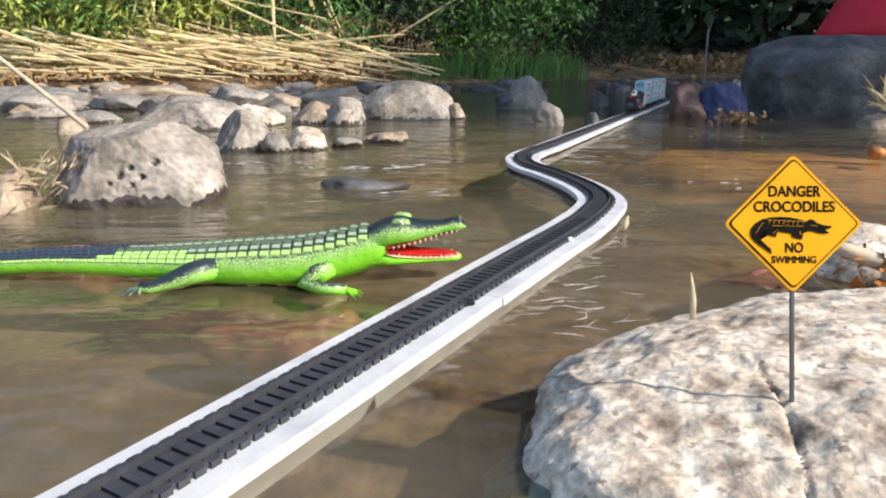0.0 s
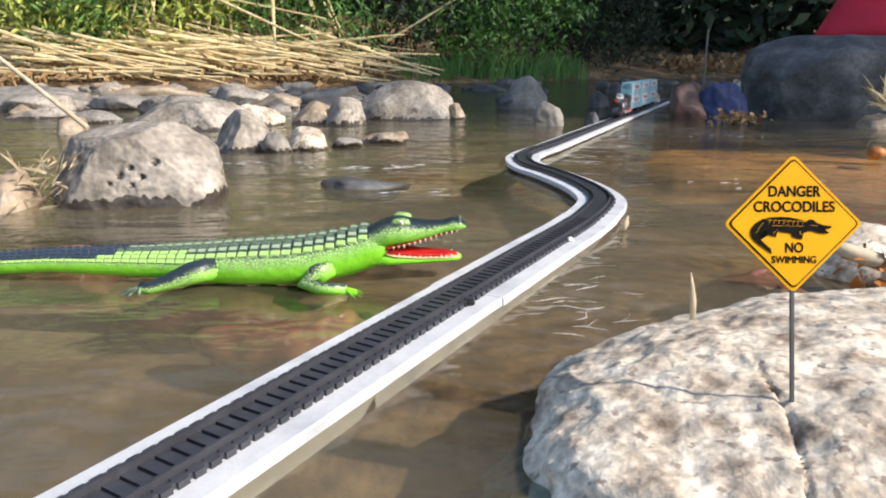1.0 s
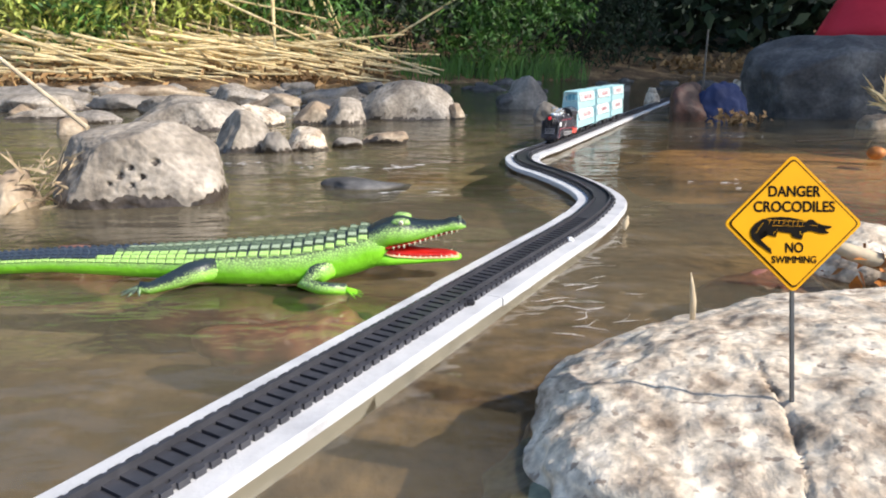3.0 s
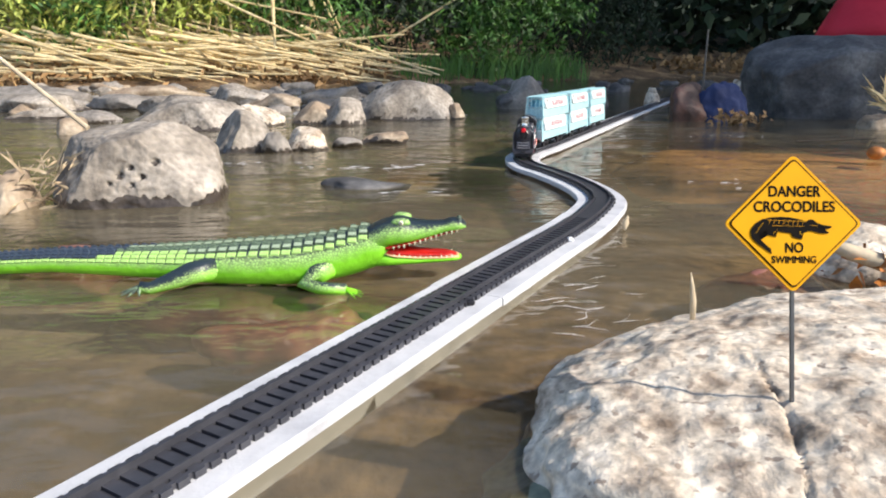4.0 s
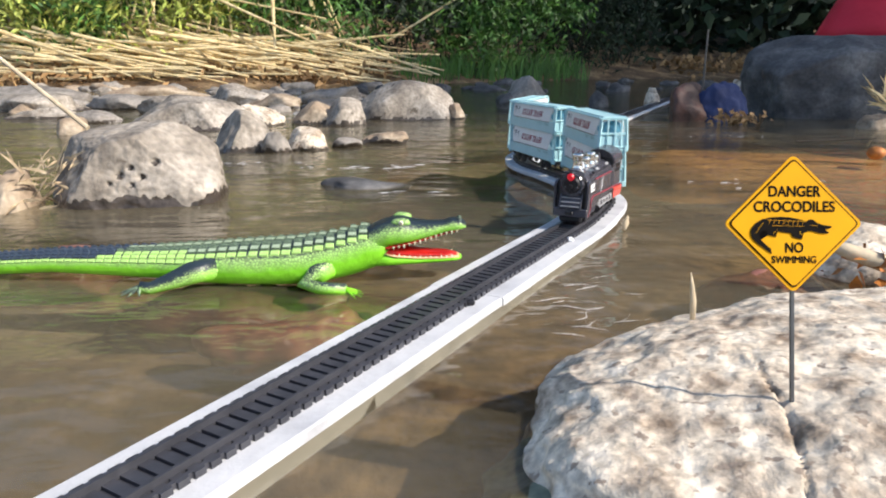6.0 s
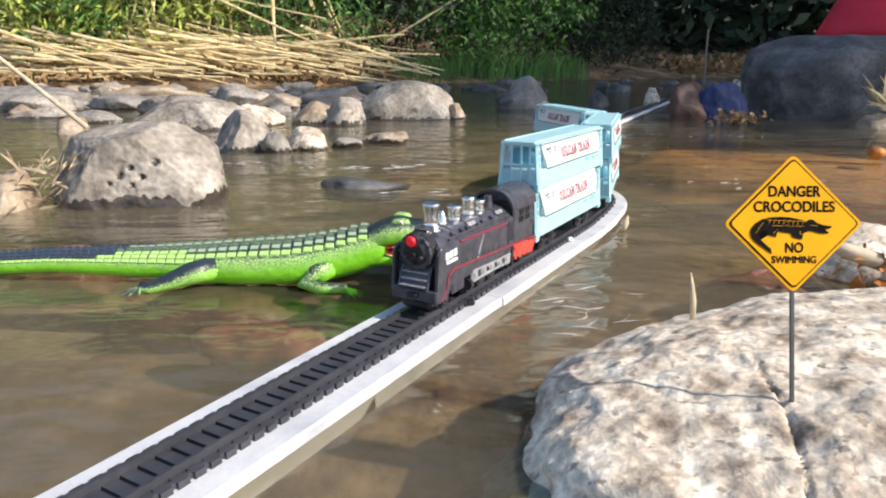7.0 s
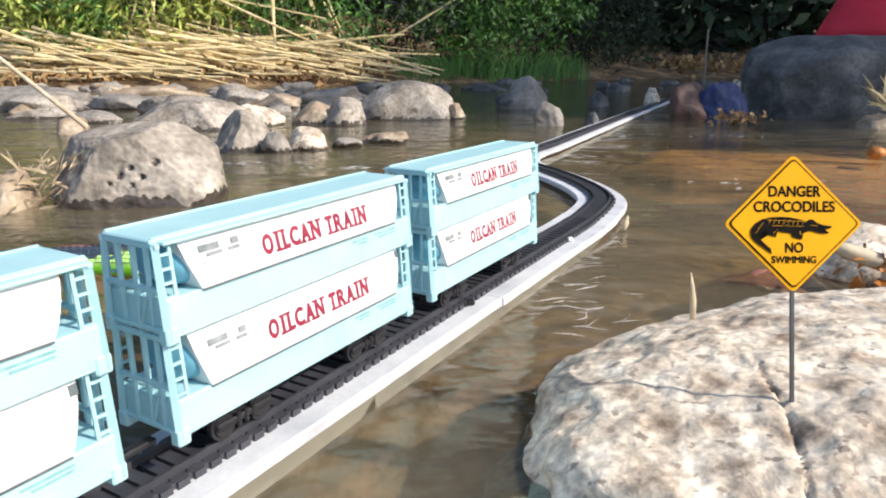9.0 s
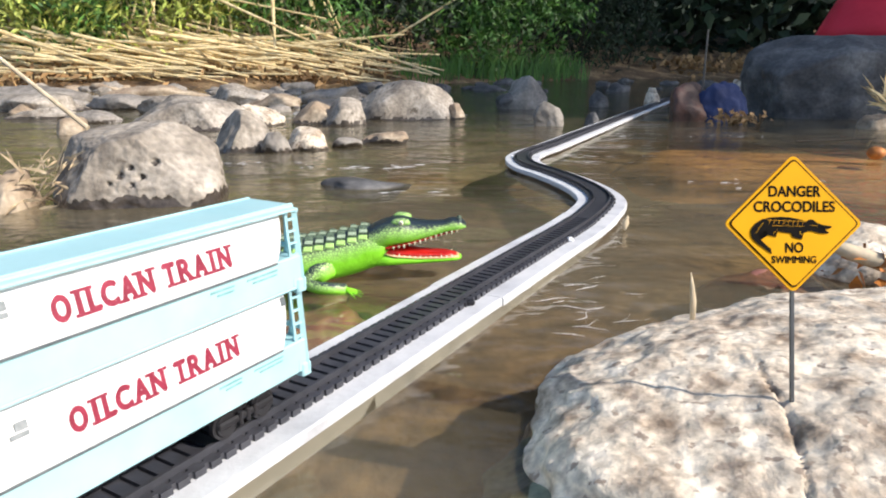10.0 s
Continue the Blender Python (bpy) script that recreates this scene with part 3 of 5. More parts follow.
def build_loco():
    """A streamlined steam engine; its nose is at y = -LOCO_L / 2 and it runs towards -y."""
    lo = empty("steam_locomotive")
    half, hw = LOCO_L / 2, 0.0180
    nose = -half

    def slant(y):
        return 0.0305 - 0.055 * (y - 0.020)
    # the casing: upright sides, a shoulder, and a rounded boiler top
    sides = [(hw, 0.0190), (hw, 0.0440), (hw - 0.0012, 0.0475)]
    crown = [(0.0150 * math.cos(a), 0.0465 + 0.0105 * math.sin(a)) for a in [radians(12 + 13 * k) for k in range(7)]]
    right = sides + crown
    prof = right + [(-u, v) for u, v in right[::-1]]
    rings = [[(u * sc, nose + y + back * (v - 0.019) / 0.038, 0.019 + (v - 0.019) * hs) for u, v in prof] for y, sc, hs, back in ((0.0060, 0.985, 0.985, 0.004), (0.0085, 1.0, 1.0, 0.004), (0.060, 1.0, 1.0, 0.0), (0.124, 1.0, 1.0, 0.0))]
    body = part("body", loft(rings), M_LOCO, lo, "charcoal boiler casing")
    # black front: smokebox barrel with a studded rim, door and fittings
    part("front_sheet", box((0, nose + 0.0080, 0.0340), (2 * hw - 0.005, 0.0040, 0.0300), 0.001), M_BLACK, lo, "black front sheet")
    barrel = part("smokebox", rod((0, nose + 0.016, 0.0452), (0, nose + 0.0040, 0.0445), 0.0140, 0.0134, 32), M_BLACK, lo, "black smokebox")
    part("smokebox_rim", rod((0, nose + 0.0046, 0.0446), (0, nose + 0.0022, 0.0445), 0.0134, 0.0118, 32), M_LOCO, barrel)
    part("smokebox_door", rod((0, nose + 0.0026, 0.0445), (0, nose + 0.0002, 0.0443), 0.0100, 0.0078, 28), M_BLACK, barrel, "black smokebox door")
    for a in range(14):
        an = a * math.tau / 14
        part("stud", rod((0.0124 * math.cos(an), nose + 0.0030, 0.0445 + 0.0124 * math.sin(an)), (0.0124 * math.cos(an), nose + 0.0012, 0.0445 + 0.0124 * math.sin(an)), 0.0009, seg=6), M_LOCO, barrel)
    part("headlamp_housing", rod((0, nose + 0.006, 0.0535), (0, nose - 0.0022, 0.0532), 0.0054, 0.0050, 20), M_BLACK, lo)
    part("headlamp", rod((0, nose - 0.0018, 0.0532), (0, nose - 0.0040, 0.0530), 0.0042, 0.0030, 18), M_LAMP, lo, "glowing red headlamp")
    for u, v, r in ((0, 0.0430, 0.0026), (-0.0062, 0.0420, 0.0014), (0.0062, 0.0420, 0.0014), (0, 0.0370, 0.0020)):
        part("door_fitting", rod((u, nose + 0.0010, v), (u, nose - 0.0016, v), r, r * 0.75, 12), M_LOCO if r < 0.002 else M_BLACK, lo)
    # bumper beam, with a stepped box above it and a cowcatcher beneath
    part("bumper", box((0, nose + 0.0045, 0.0152), (0.0372, 0.0100, 0.0092), 0.0012), M_LOCO, lo, "charcoal bumper beam")
    part("coupler", box((0, nose - 0.0016, 0.0152), (0.0080, 0.0040, 0.0036), 0.0008), M_BLACK, lo)
    bm = bmesh.new()
    add_prism(bm, [(nose - 0.0010, 0.0200), (nose + 0.0090, 0.0200), (nose + 0.0090, 0.0330), (nose + 0.0055, 0.0330)], -0.0105, 0.0105, lambda u, v, w: (w, u, v))
    steps = part("step_box", bm, M_LOCO, lo, "grey sloping step box")
    for v, y in ((0.0220, -0.0012), (0.0262, 0.0012), (0.0306, 0.0034)):
        part("tread", box((0, nose + y, v), (0.0200, 0.0030, 0.0009), 0.0002), M_SILVER, steps)
    for sx in (-1, 1):
        part("step_cheek", rod((sx * 0.0112, nose - 0.0012, 0.0195), (sx * 0.0112, nose + 0.0052, 0.0345), 0.0011, seg=8), M_LOCO, steps)
    part("cowcatcher", box((0, nose + 0.006, 0.0080), (0.0240, 0.0080, 0.0070), 0.002), M_BLACK, lo)
    for sx in (-1, 1):
        # the wing plates beside the black front
        bm = bmesh.new()
        add_prism(bm, [(nose + 0.0005, 0.0195), (nose + 0.0100, 0.0195), (nose + 0.0110, 0.0480), (nose + 0.0055, 0.0465), (nose + 0.0030, 0.0440)], sx * (hw - 0.0015), sx * (hw + 0.0006), lambda u, v, w: (w, u, v))
        part("wing_plate", bm, M_LOCO, lo)
        # the apron below the casing, ending in a raked front
        bm = bmesh.new()
        add_prism(bm, [(nose + 0.0010, 0.0105), (nose + 0.0145, 0.0105), (nose + 0.0200, 0.0190), (nose + 0.0010, 0.0190)], sx * (hw - 0.0022), sx * (hw + 0.0004), lambda u, v, w: (w, u, v))
        part("apron", bm, M_LOCO, lo)
        face = sx * (hw + 0.0003)
        # red lines: up the raked front, along the running board, and along the shoulder
        line = [(0.0060, 0.0118), (0.0135, 0.0180), (0.0160, 0.0270), (0.0240, slant(0.024)), (0.166, slant(0.166))]
        for (ya, za), (yb, zb) in zip(line, line[1:]):
            part("red_stripe", box((face, nose + (ya + yb) / 2, (za + zb) / 2), (0.0012, math.hypot(yb - ya, zb - za) + 0.0006, 0.0013), 0, Matrix.Rotation(math.atan2(zb - za, yb - ya), 4, "X")), M_REDPAINT, lo, "red painted stripe")
        part("red_stripe", box((sx * (hw - 0.0004), nose + 0.073, 0.0462), (0.0012, 0.078, 0.0013), 0, Matrix.Rotation(-0.03, 4, "X")), M_REDPAINT, lo, "red painted stripe")
        # maker's mark as plain blocks
        for q, w in ((0, 0.0050), (1, 0.0044), (2, 0.0044)):
            part("badge", box((face, nose + 0.0145 + q * 0.0056, 0.0412 + 0.0003 * q), (0.0008, w, 0.0052), 0.0003), M_WHITE, lo, "white badge print")
        part("badge", box((face, nose + 0.0210, 0.0366), (0.0008, 0.0150, 0.0022), 0.0002), M_WHITE, lo, "white badge print")
        # cylinder block, valve gear and wheels
        part("cylinder", box((sx * (hw - 0.0016), nose + 0.0320, 0.0172), (0.0034, 0.0180, 0.0130), 0.0016), M_LOCO, lo)
        part("cylinder_cover", rod((sx * (hw - 0.0004), nose + 0.0440, 0.0125), (sx * (hw - 0.0004), nose + 0.0480, 0.0125), 0.0042, 0.0036, 14), M_BLACK, lo)
        part("gear_plate", box((sx * (hw - 0.0012), nose + 0.0860, 0.0158), (0.0026, 0.0680, 0.0095), 0.001, Matrix.Rotation(-0.05, 4, "X")), M_SILVER, lo, "worn silver valve gear")
        for k in range(9):
            part("gear_block", box((sx * (hw + 0.0004), nose + 0.0560 + k * 0.0070, 0.0172 - 0.0003 * k), (0.0018, 0.0042 - 0.001 * (k % 2), 0.0030 + 0.002 * ((k * 5) % 3) / 2), 0.0006), M_LOCO if k % 2 else M_SILVER, lo)
        part("side_rod", box((sx * (hw + 0.0006), nose + 0.0840, 0.0128), (0.0014, 0.0640, 0.0018), 0.0005), M_SILVER, lo)
        for y, r in ((0.020, 0.0056), (0.058, 0.0080), (0.076, 0.0080), (0.094, 0.0080), (0.130, 0.0060), (0.152, 0.0060)):
            bm = wheel_bm(r, 0.0026)
            bmesh.ops.translate(bm, verts=bm.verts, vec=(sx * 0.0116, nose + y, 0.0020 + r))
            part("wheel", bm, M_BLACK, lo)
        # pipes, rivets, hatches and rails along the boiler
        for q in range(10):
            part("rivet", rod((face, nose + 0.034 + q * 0.0088, slant(0.034 + q * 0.0088) + 0.0030), (face + sx * 0.0006, nose + 0.034 + q * 0.0088, slant(0.034 + q * 0.0088) + 0.0030), 0.0008, seg=6), M_LOCO, lo)
        part("pipe", rod((sx * (hw + 0.0002), nose + 0.056, 0.0290), (sx * (hw - 0.0004), nose + 0.066, 0.0450), 0.0008, seg=6), M_LOCO, lo)
        part("pipe", rod((sx * (hw + 0.0002), nose + 0.060, 0.0288), (sx * (hw - 0.0004), nose + 0.070, 0.0448), 0.0006, seg=6), M_SILVER, lo)
        part("hand_rail", rod((sx * 0.0152, nose + 0.022, 0.0506), (sx * 0.0152, nose + 0.118, 0.0506), 0.0007, seg=6), M_LOCO, lo)
        for q, y in enumerate((0.030, 0.044, 0.052, 0.068, 0.076, 0.092)):
            part("boiler_fitting", box((sx * 0.0133, nose + y, 0.0532), (0.0030, 0.0034 + 0.0014 * (q % 2), 0.0030), 0.0007, Matrix.Rotation(radians(40 * sx), 4, "Y")), M_LOCO, lo)
        for y in (0.060, 0.106):
            part("hatch", box((sx * 0.0126, nose + y, 0.0545), (0.0032, 0.0110, 0.0012), 0.0003, Matrix.Rotation(radians(46 * sx), 4, "Y")), M_SILVER, lo)
        for q in range(4):
            part("firebox_rib", box((sx * (hw - 0.0005), nose + 0.1130 + q * 0.0030, 0.0370), (0.0026, 0.0016, 0.0160), 0.0005), M_LOCO, lo)
        # cab side windows of four panes
        for y in (0.1400, 0.1530):
            for v in (0.0430, 0.0490):
                for o in (-0.0022, 0.0022):
                    part("cab_window", box((sx * 0.0178, nose + y + o, v), (0.0012, 0.0034, 0.0048), 0.0004), M_BLACK, lo)
        # the bright lower frame under the cab
        red = part("firebox_frame", box((sx * (hw - 0.0012), nose + 0.1450, 0.0160), (0.0034, 0.0440, 0.0120), 0.0014, Matrix.Rotation(-0.12, 4, "X")), M_ORANGE, lo, "orange-red lower frame")
        for k in range(5):
            part("rib", rod((sx * (hw + 0.0006), nose + 0.1270 + k * 0.0086, 0.0108), (sx * (hw + 0.0006), nose + 0.1330 + k * 0.0086, 0.0205), 0.0012, seg=6), M_ORANGE, red)
        part("frame_rail", rod((sx * (hw + 0.0007), nose + 0.125, 0.0205), (sx * (hw + 0.0007), nose + 0.165, 0.0160), 0.0011, seg=6), M_ORANGE, red)
        part("ladder", box((sx * (hw - 0.0004), nose + 0.1215, 0.0150), (0.0030, 0.0040, 0.0170), 0.0006), M_BLACK, lo)

    # chimney, domes and valves: bright chrome
    def turned(name, y, shape):
        rings = [[(r * math.cos(a * math.tau / 22), nose + y + r * math.sin(a * math.tau / 22), 0.0550 + h) for a in range(22)] for r, h in shape]
        part(name, loft(rings), M_CHROME, lo, "bright chrome " + name.replace("_", " "), True)
    turned("chimney", 0.0240, [(0.0090, 0), (0.0066, 0.0020), (0.0052, 0.0060), (0.0050, 0.0110), (0.0058, 0.0170), (0.0068, 0.0195), (0.0060, 0.0198), (0.0042, 0.0170)])
    turned("bell", 0.0385, [(0.0050, 0), (0.0040, 0.0030), (0.0034, 0.0070), (0.0016, 0.0110), (0.0006, 0.0120)])
    turned("sand_dome", 0.0570, [(0.0062, 0), (0.0050, 0.0024), (0.0048, 0.0080), (0.0056, 0.0112), (0.0048, 0.0122), (0.0010, 0.0124)])
    turned("steam_dome", 0.0790, [(0.0066, 0), (0.0052, 0.0028), (0.0050, 0.0110), (0.0056, 0.0140), (0.0046, 0.0152), (0.0010, 0.0154)])
    turned("safety_valve", 0.0960, [(0.0062, 0), (0.0052, 0.0026), (0.0050, 0.0072), (0.0056, 0.0092), (0.0044, 0.0100), (0.0010, 0.0102)])
    part("whistle", rod((0, nose + 0.112, 0.0550), (0, nose + 0.112, 0.0655), 0.0042, 0.0030, 14), M_LOCO, lo)
    bm = bmesh.new()
    add_prism(bm, [(nose + 0.0090, 0.0590), (nose + 0.0180, 0.0600), (nose + 0.0240, 0.0560), (nose + 0.0100, 0.0540)], -0.0050, 0.0050, lambda u, v, w: (w, u, v))
    part("chimney_saddle", bm, M_LOCO, lo)
    for k in range(4):
        arc = [(0.0156 * math.cos(a), 0.0465 + 0.0110 * math.sin(a)) for a in np.linspace(0.15, math.pi - 0.15, 15)]
        arc += [(u * 0.9, v - 0.002) for u, v in arc[::-1]]
        y = nose + 0.034 + 0.0235 * k
        part("boiler_band", add_prism(bmesh.new(), [(float(a), float(b)) for a, b in arc], y, y + 0.0018, lambda u, v, w: (u, w, v)), M_LOCO, lo)
    # cab, its arched front and the overhanging curved roof
    part("cab", box((0, nose + 0.1460, 0.0385), (0.0350, 0.0400, 0.0310), 0.0012), M_LOCO, lo, "charcoal cab")
    arc = [(0.0174 * math.cos(a), 0.0530 + 0.0130 * math.sin(a)) for a in np.linspace(0, math.pi, 15)]
    part("cab_head", add_prism(bmesh.new(), [(float(a), float(b)) for a, b in arc], nose + 0.1270, nose + 0.1650, lambda u, v, w: (u, w, v)), M_LOCO, lo)
    arc = [(0.0192 * math.cos(a), 0.0535 + 0.0155 * math.sin(a)) for a in np.linspace(-0.05, math.pi + 0.05, 17)]
    arc += [(0.0176 * math.cos(a), 0.0530 + 0.0138 * math.sin(a)) for a in np.linspace(math.pi + 0.05, -0.05, 17)]
    part("cab_roof", add_prism(bmesh.new(), [(float(a), float(b)) for a, b in arc], nose + 0.1200, nose + 0.1680, lambda u, v, w: (u, w, v)), M_LOCO, lo, "dark grey curved cab roof")
    part("cab_front", box((0, nose + 0.1262, 0.0460), (0.0330, 0.0014, 0.0260), 0.0004), M_BLACK, lo, "black cab front")
    part("coupling", box((0, half + 0.002, 0.0125), (0.0050, 0.0100, 0.0030), 0.0006), M_BLACK, lo)
    return lo


LOCO = tagged(build_loco(), "charcoal toy steam locomotive with chrome domes and a red lamp", "toy locomotive")
WAGON_A = tagged(build_wagon(), "pale blue and white two-decker toy tank wagon on the track", "toy wagon", "tank wagons")
WAGON_B = copy_thing(WAGON_A, Matrix())
WAGON_C = copy_thing(WAGON_A, Matrix())


# ---- boulders ----
CRACK = [(0.1580, 0.3219), (0.1530, 0.2921), (0.1522, 0.2821), (0.1490, 0.2608), (0.1440, 0.2408), (0.1347, 0.2152), (0.1289, 0.1955)]


def build_rocks():
    pale = "sunlit pale granite boulder, cracked and pitted, beside the track"
    ob = rock("boulder", 0.290, 0.312, -0.018, 0.258, 0.172, 0.0630, 5, M_ROCK_PALE, pale, 3, 0.09, 8, flat=2.15, planes=(((-1, -0.3, 1.3), 0.97), ((1, 0, 0.6), 0.90)))
    crack = [Vector(p) for p in CRACK]
    place = ob.matrix_world.copy()
    for v in ob.data.vertices:
        q = (place @ v.co).xy
        if v.co.z < 0:
            continue
        for k, (a, b) in enumerate(zip(crack, crack[1:])):
            t = max(0.0, min(1.0, (q - a).dot(b - a) / (b - a).length_squared))
            d = (q - a - (b - a) * t).length + 0.0008 * noise.noise((q.x * 300, q.y * 300, 0))
            w = 0.0015 if k in (2, 3) else 0.0009
            if d < w:
                v.co.z -= 0.0032 * (1 - d / w) ** 0.5
        v.co.z += 0.0022 * noise.noise((q.x * 45, q.y * 45, 2)) + 0.0012 * noise.noise((q.x * 130, q.y * 130, 4))
    rock("mossy_stone", 0.108, 0.268, -0.014, 0.094, 0.094, 0.030, 6, M_MOSS, "mossy wet stone under water at the boulder's foot", 0, 0.15, 5)
    ob = rock("boulder", -0.424, 0.945, 0.000, 0.120, 0.085, 0.102, 12, M_ROCK_SUN, "blocky grey boulder with dark pits, wet foot in the stream", 0, 0.07, 7, flat=2.7, planes=(((-0.15, -0.10, 1), 0.88), ((0.75, -0.35, 0.75), 0.86), ((0.25, -1, 0.30), 0.86), ((-0.85, -0.5, 0.45), 0.84), ((-0.5, -0.3, 1.0), 0.93), ((-1, 0, 0), 0.90), ((1, 0.1, 0.1), 0.93)))
    pits = [(0.002, 0.036, 0.008), (0.016, 0.046, 0.006), (0.030, 0.034, 0.007), (-0.010, 0.026, 0.005), (0.046, 0.052, 0.007), (0.018, 0.024, 0.005)]
    for v in ob.data.vertices:
        if v.co.y < 0:
            for px, pz, pr in pits:
                d = math.hypot(v.co.x - px, (v.co.z - pz) * 1.2)
                if d < pr:
                    v.co.y += 0.005 * (1 - (d / pr) ** 2)
        v.co += v.co.normalized() * (0.0016 * noise.noise(v.co * 70) + 0.0008 * noise.noise(v.co * 200))
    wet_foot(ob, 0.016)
    for f in ob.data.polygons:
        if f.center.y < 0 and any(math.hypot(f.center.x - px, (f.center.z - pz) * 1.2) < pr * (0.55 + 0.5 * noise.noise(f.center * 260)) for px, pz, pr in pits):
            f.material_index = 1
    g = "stones in the stream"
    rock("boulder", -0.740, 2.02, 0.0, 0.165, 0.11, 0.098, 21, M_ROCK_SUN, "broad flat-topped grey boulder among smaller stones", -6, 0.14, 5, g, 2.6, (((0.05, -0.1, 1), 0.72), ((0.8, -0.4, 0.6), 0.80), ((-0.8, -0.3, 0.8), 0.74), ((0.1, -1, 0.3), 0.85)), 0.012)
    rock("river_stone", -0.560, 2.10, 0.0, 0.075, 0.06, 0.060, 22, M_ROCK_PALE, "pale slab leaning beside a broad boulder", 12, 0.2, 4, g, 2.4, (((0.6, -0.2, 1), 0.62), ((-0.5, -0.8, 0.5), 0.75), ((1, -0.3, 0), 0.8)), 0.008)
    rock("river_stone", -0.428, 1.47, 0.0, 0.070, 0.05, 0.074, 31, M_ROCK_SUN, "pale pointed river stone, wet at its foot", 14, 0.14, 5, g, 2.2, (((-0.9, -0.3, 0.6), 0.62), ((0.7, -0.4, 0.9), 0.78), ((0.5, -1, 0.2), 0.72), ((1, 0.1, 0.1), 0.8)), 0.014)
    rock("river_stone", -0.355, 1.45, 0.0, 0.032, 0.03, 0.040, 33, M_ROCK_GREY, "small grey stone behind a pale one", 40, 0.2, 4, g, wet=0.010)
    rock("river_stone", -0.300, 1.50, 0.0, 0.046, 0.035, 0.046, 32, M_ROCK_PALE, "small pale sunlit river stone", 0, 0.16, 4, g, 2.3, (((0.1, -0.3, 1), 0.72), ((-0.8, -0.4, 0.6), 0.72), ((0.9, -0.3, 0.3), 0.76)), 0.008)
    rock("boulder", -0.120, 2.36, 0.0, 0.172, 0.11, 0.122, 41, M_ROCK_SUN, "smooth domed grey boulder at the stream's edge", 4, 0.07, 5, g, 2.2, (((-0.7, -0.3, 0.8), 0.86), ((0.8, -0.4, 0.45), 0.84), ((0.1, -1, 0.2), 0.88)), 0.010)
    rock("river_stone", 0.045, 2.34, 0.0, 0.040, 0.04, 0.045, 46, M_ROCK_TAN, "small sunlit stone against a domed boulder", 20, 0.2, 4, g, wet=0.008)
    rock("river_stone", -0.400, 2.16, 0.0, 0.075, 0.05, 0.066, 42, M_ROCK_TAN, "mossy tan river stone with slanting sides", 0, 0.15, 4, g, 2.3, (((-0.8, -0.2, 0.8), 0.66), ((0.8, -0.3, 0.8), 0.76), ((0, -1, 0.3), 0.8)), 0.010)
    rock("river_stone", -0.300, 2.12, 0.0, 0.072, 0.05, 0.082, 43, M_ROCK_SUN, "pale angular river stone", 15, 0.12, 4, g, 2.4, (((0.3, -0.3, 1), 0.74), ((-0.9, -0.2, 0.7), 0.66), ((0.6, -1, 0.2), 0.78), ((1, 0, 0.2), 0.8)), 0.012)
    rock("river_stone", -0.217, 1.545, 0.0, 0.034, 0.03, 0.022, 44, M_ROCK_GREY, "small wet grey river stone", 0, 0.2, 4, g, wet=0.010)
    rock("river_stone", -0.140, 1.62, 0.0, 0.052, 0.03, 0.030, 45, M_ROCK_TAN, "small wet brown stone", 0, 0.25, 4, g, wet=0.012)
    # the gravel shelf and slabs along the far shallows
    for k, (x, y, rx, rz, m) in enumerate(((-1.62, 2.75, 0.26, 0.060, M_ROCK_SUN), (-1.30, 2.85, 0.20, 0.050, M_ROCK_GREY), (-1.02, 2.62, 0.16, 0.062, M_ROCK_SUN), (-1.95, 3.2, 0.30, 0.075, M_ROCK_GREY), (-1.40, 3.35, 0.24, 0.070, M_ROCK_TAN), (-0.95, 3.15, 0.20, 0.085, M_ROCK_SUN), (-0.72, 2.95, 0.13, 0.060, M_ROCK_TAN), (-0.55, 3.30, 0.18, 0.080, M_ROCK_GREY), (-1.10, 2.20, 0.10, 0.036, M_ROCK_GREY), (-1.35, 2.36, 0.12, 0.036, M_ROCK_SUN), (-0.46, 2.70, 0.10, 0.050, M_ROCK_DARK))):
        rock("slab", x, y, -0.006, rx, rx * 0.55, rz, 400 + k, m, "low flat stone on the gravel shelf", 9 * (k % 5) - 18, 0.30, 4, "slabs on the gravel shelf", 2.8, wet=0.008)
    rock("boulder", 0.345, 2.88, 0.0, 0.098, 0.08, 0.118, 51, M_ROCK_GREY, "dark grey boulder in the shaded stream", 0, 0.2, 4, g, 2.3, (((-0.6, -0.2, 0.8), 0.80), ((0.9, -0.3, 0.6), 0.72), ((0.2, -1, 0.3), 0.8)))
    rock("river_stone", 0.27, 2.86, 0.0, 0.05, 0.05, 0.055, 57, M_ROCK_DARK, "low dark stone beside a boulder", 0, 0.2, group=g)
    rock("river_stone", 0.314, 2.07, 0.0, 0.046, 0.04, 0.060, 52, M_ROCK_GREY, "grey stone in the shaded stream", 0, 0.2, group=g)
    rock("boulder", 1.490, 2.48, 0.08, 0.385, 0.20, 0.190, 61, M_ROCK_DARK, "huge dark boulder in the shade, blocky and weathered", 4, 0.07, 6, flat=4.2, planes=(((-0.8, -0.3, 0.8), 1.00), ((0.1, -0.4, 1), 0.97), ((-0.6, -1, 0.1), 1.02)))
    rock("boulder", 0.800, 2.24, 0.0, 0.075, 0.08, 0.118, 62, M_ROCK_RUST, "wet reddish-brown boulder beside the track", 0, 0.15)
    rock("river_stone", 1.165, 2.75, 0.0, 0.052, 0.05, 0.112, 63, M_ROCK_PALE, "pale stone standing behind a boulder", 0, 0.2)
    rock("river_stone", 0.93, 3.1, 0.0, 0.035, 0.03, 0.085, 64, M_ROCK_PALE, "pale stone beyond the track", 0, 0.2)
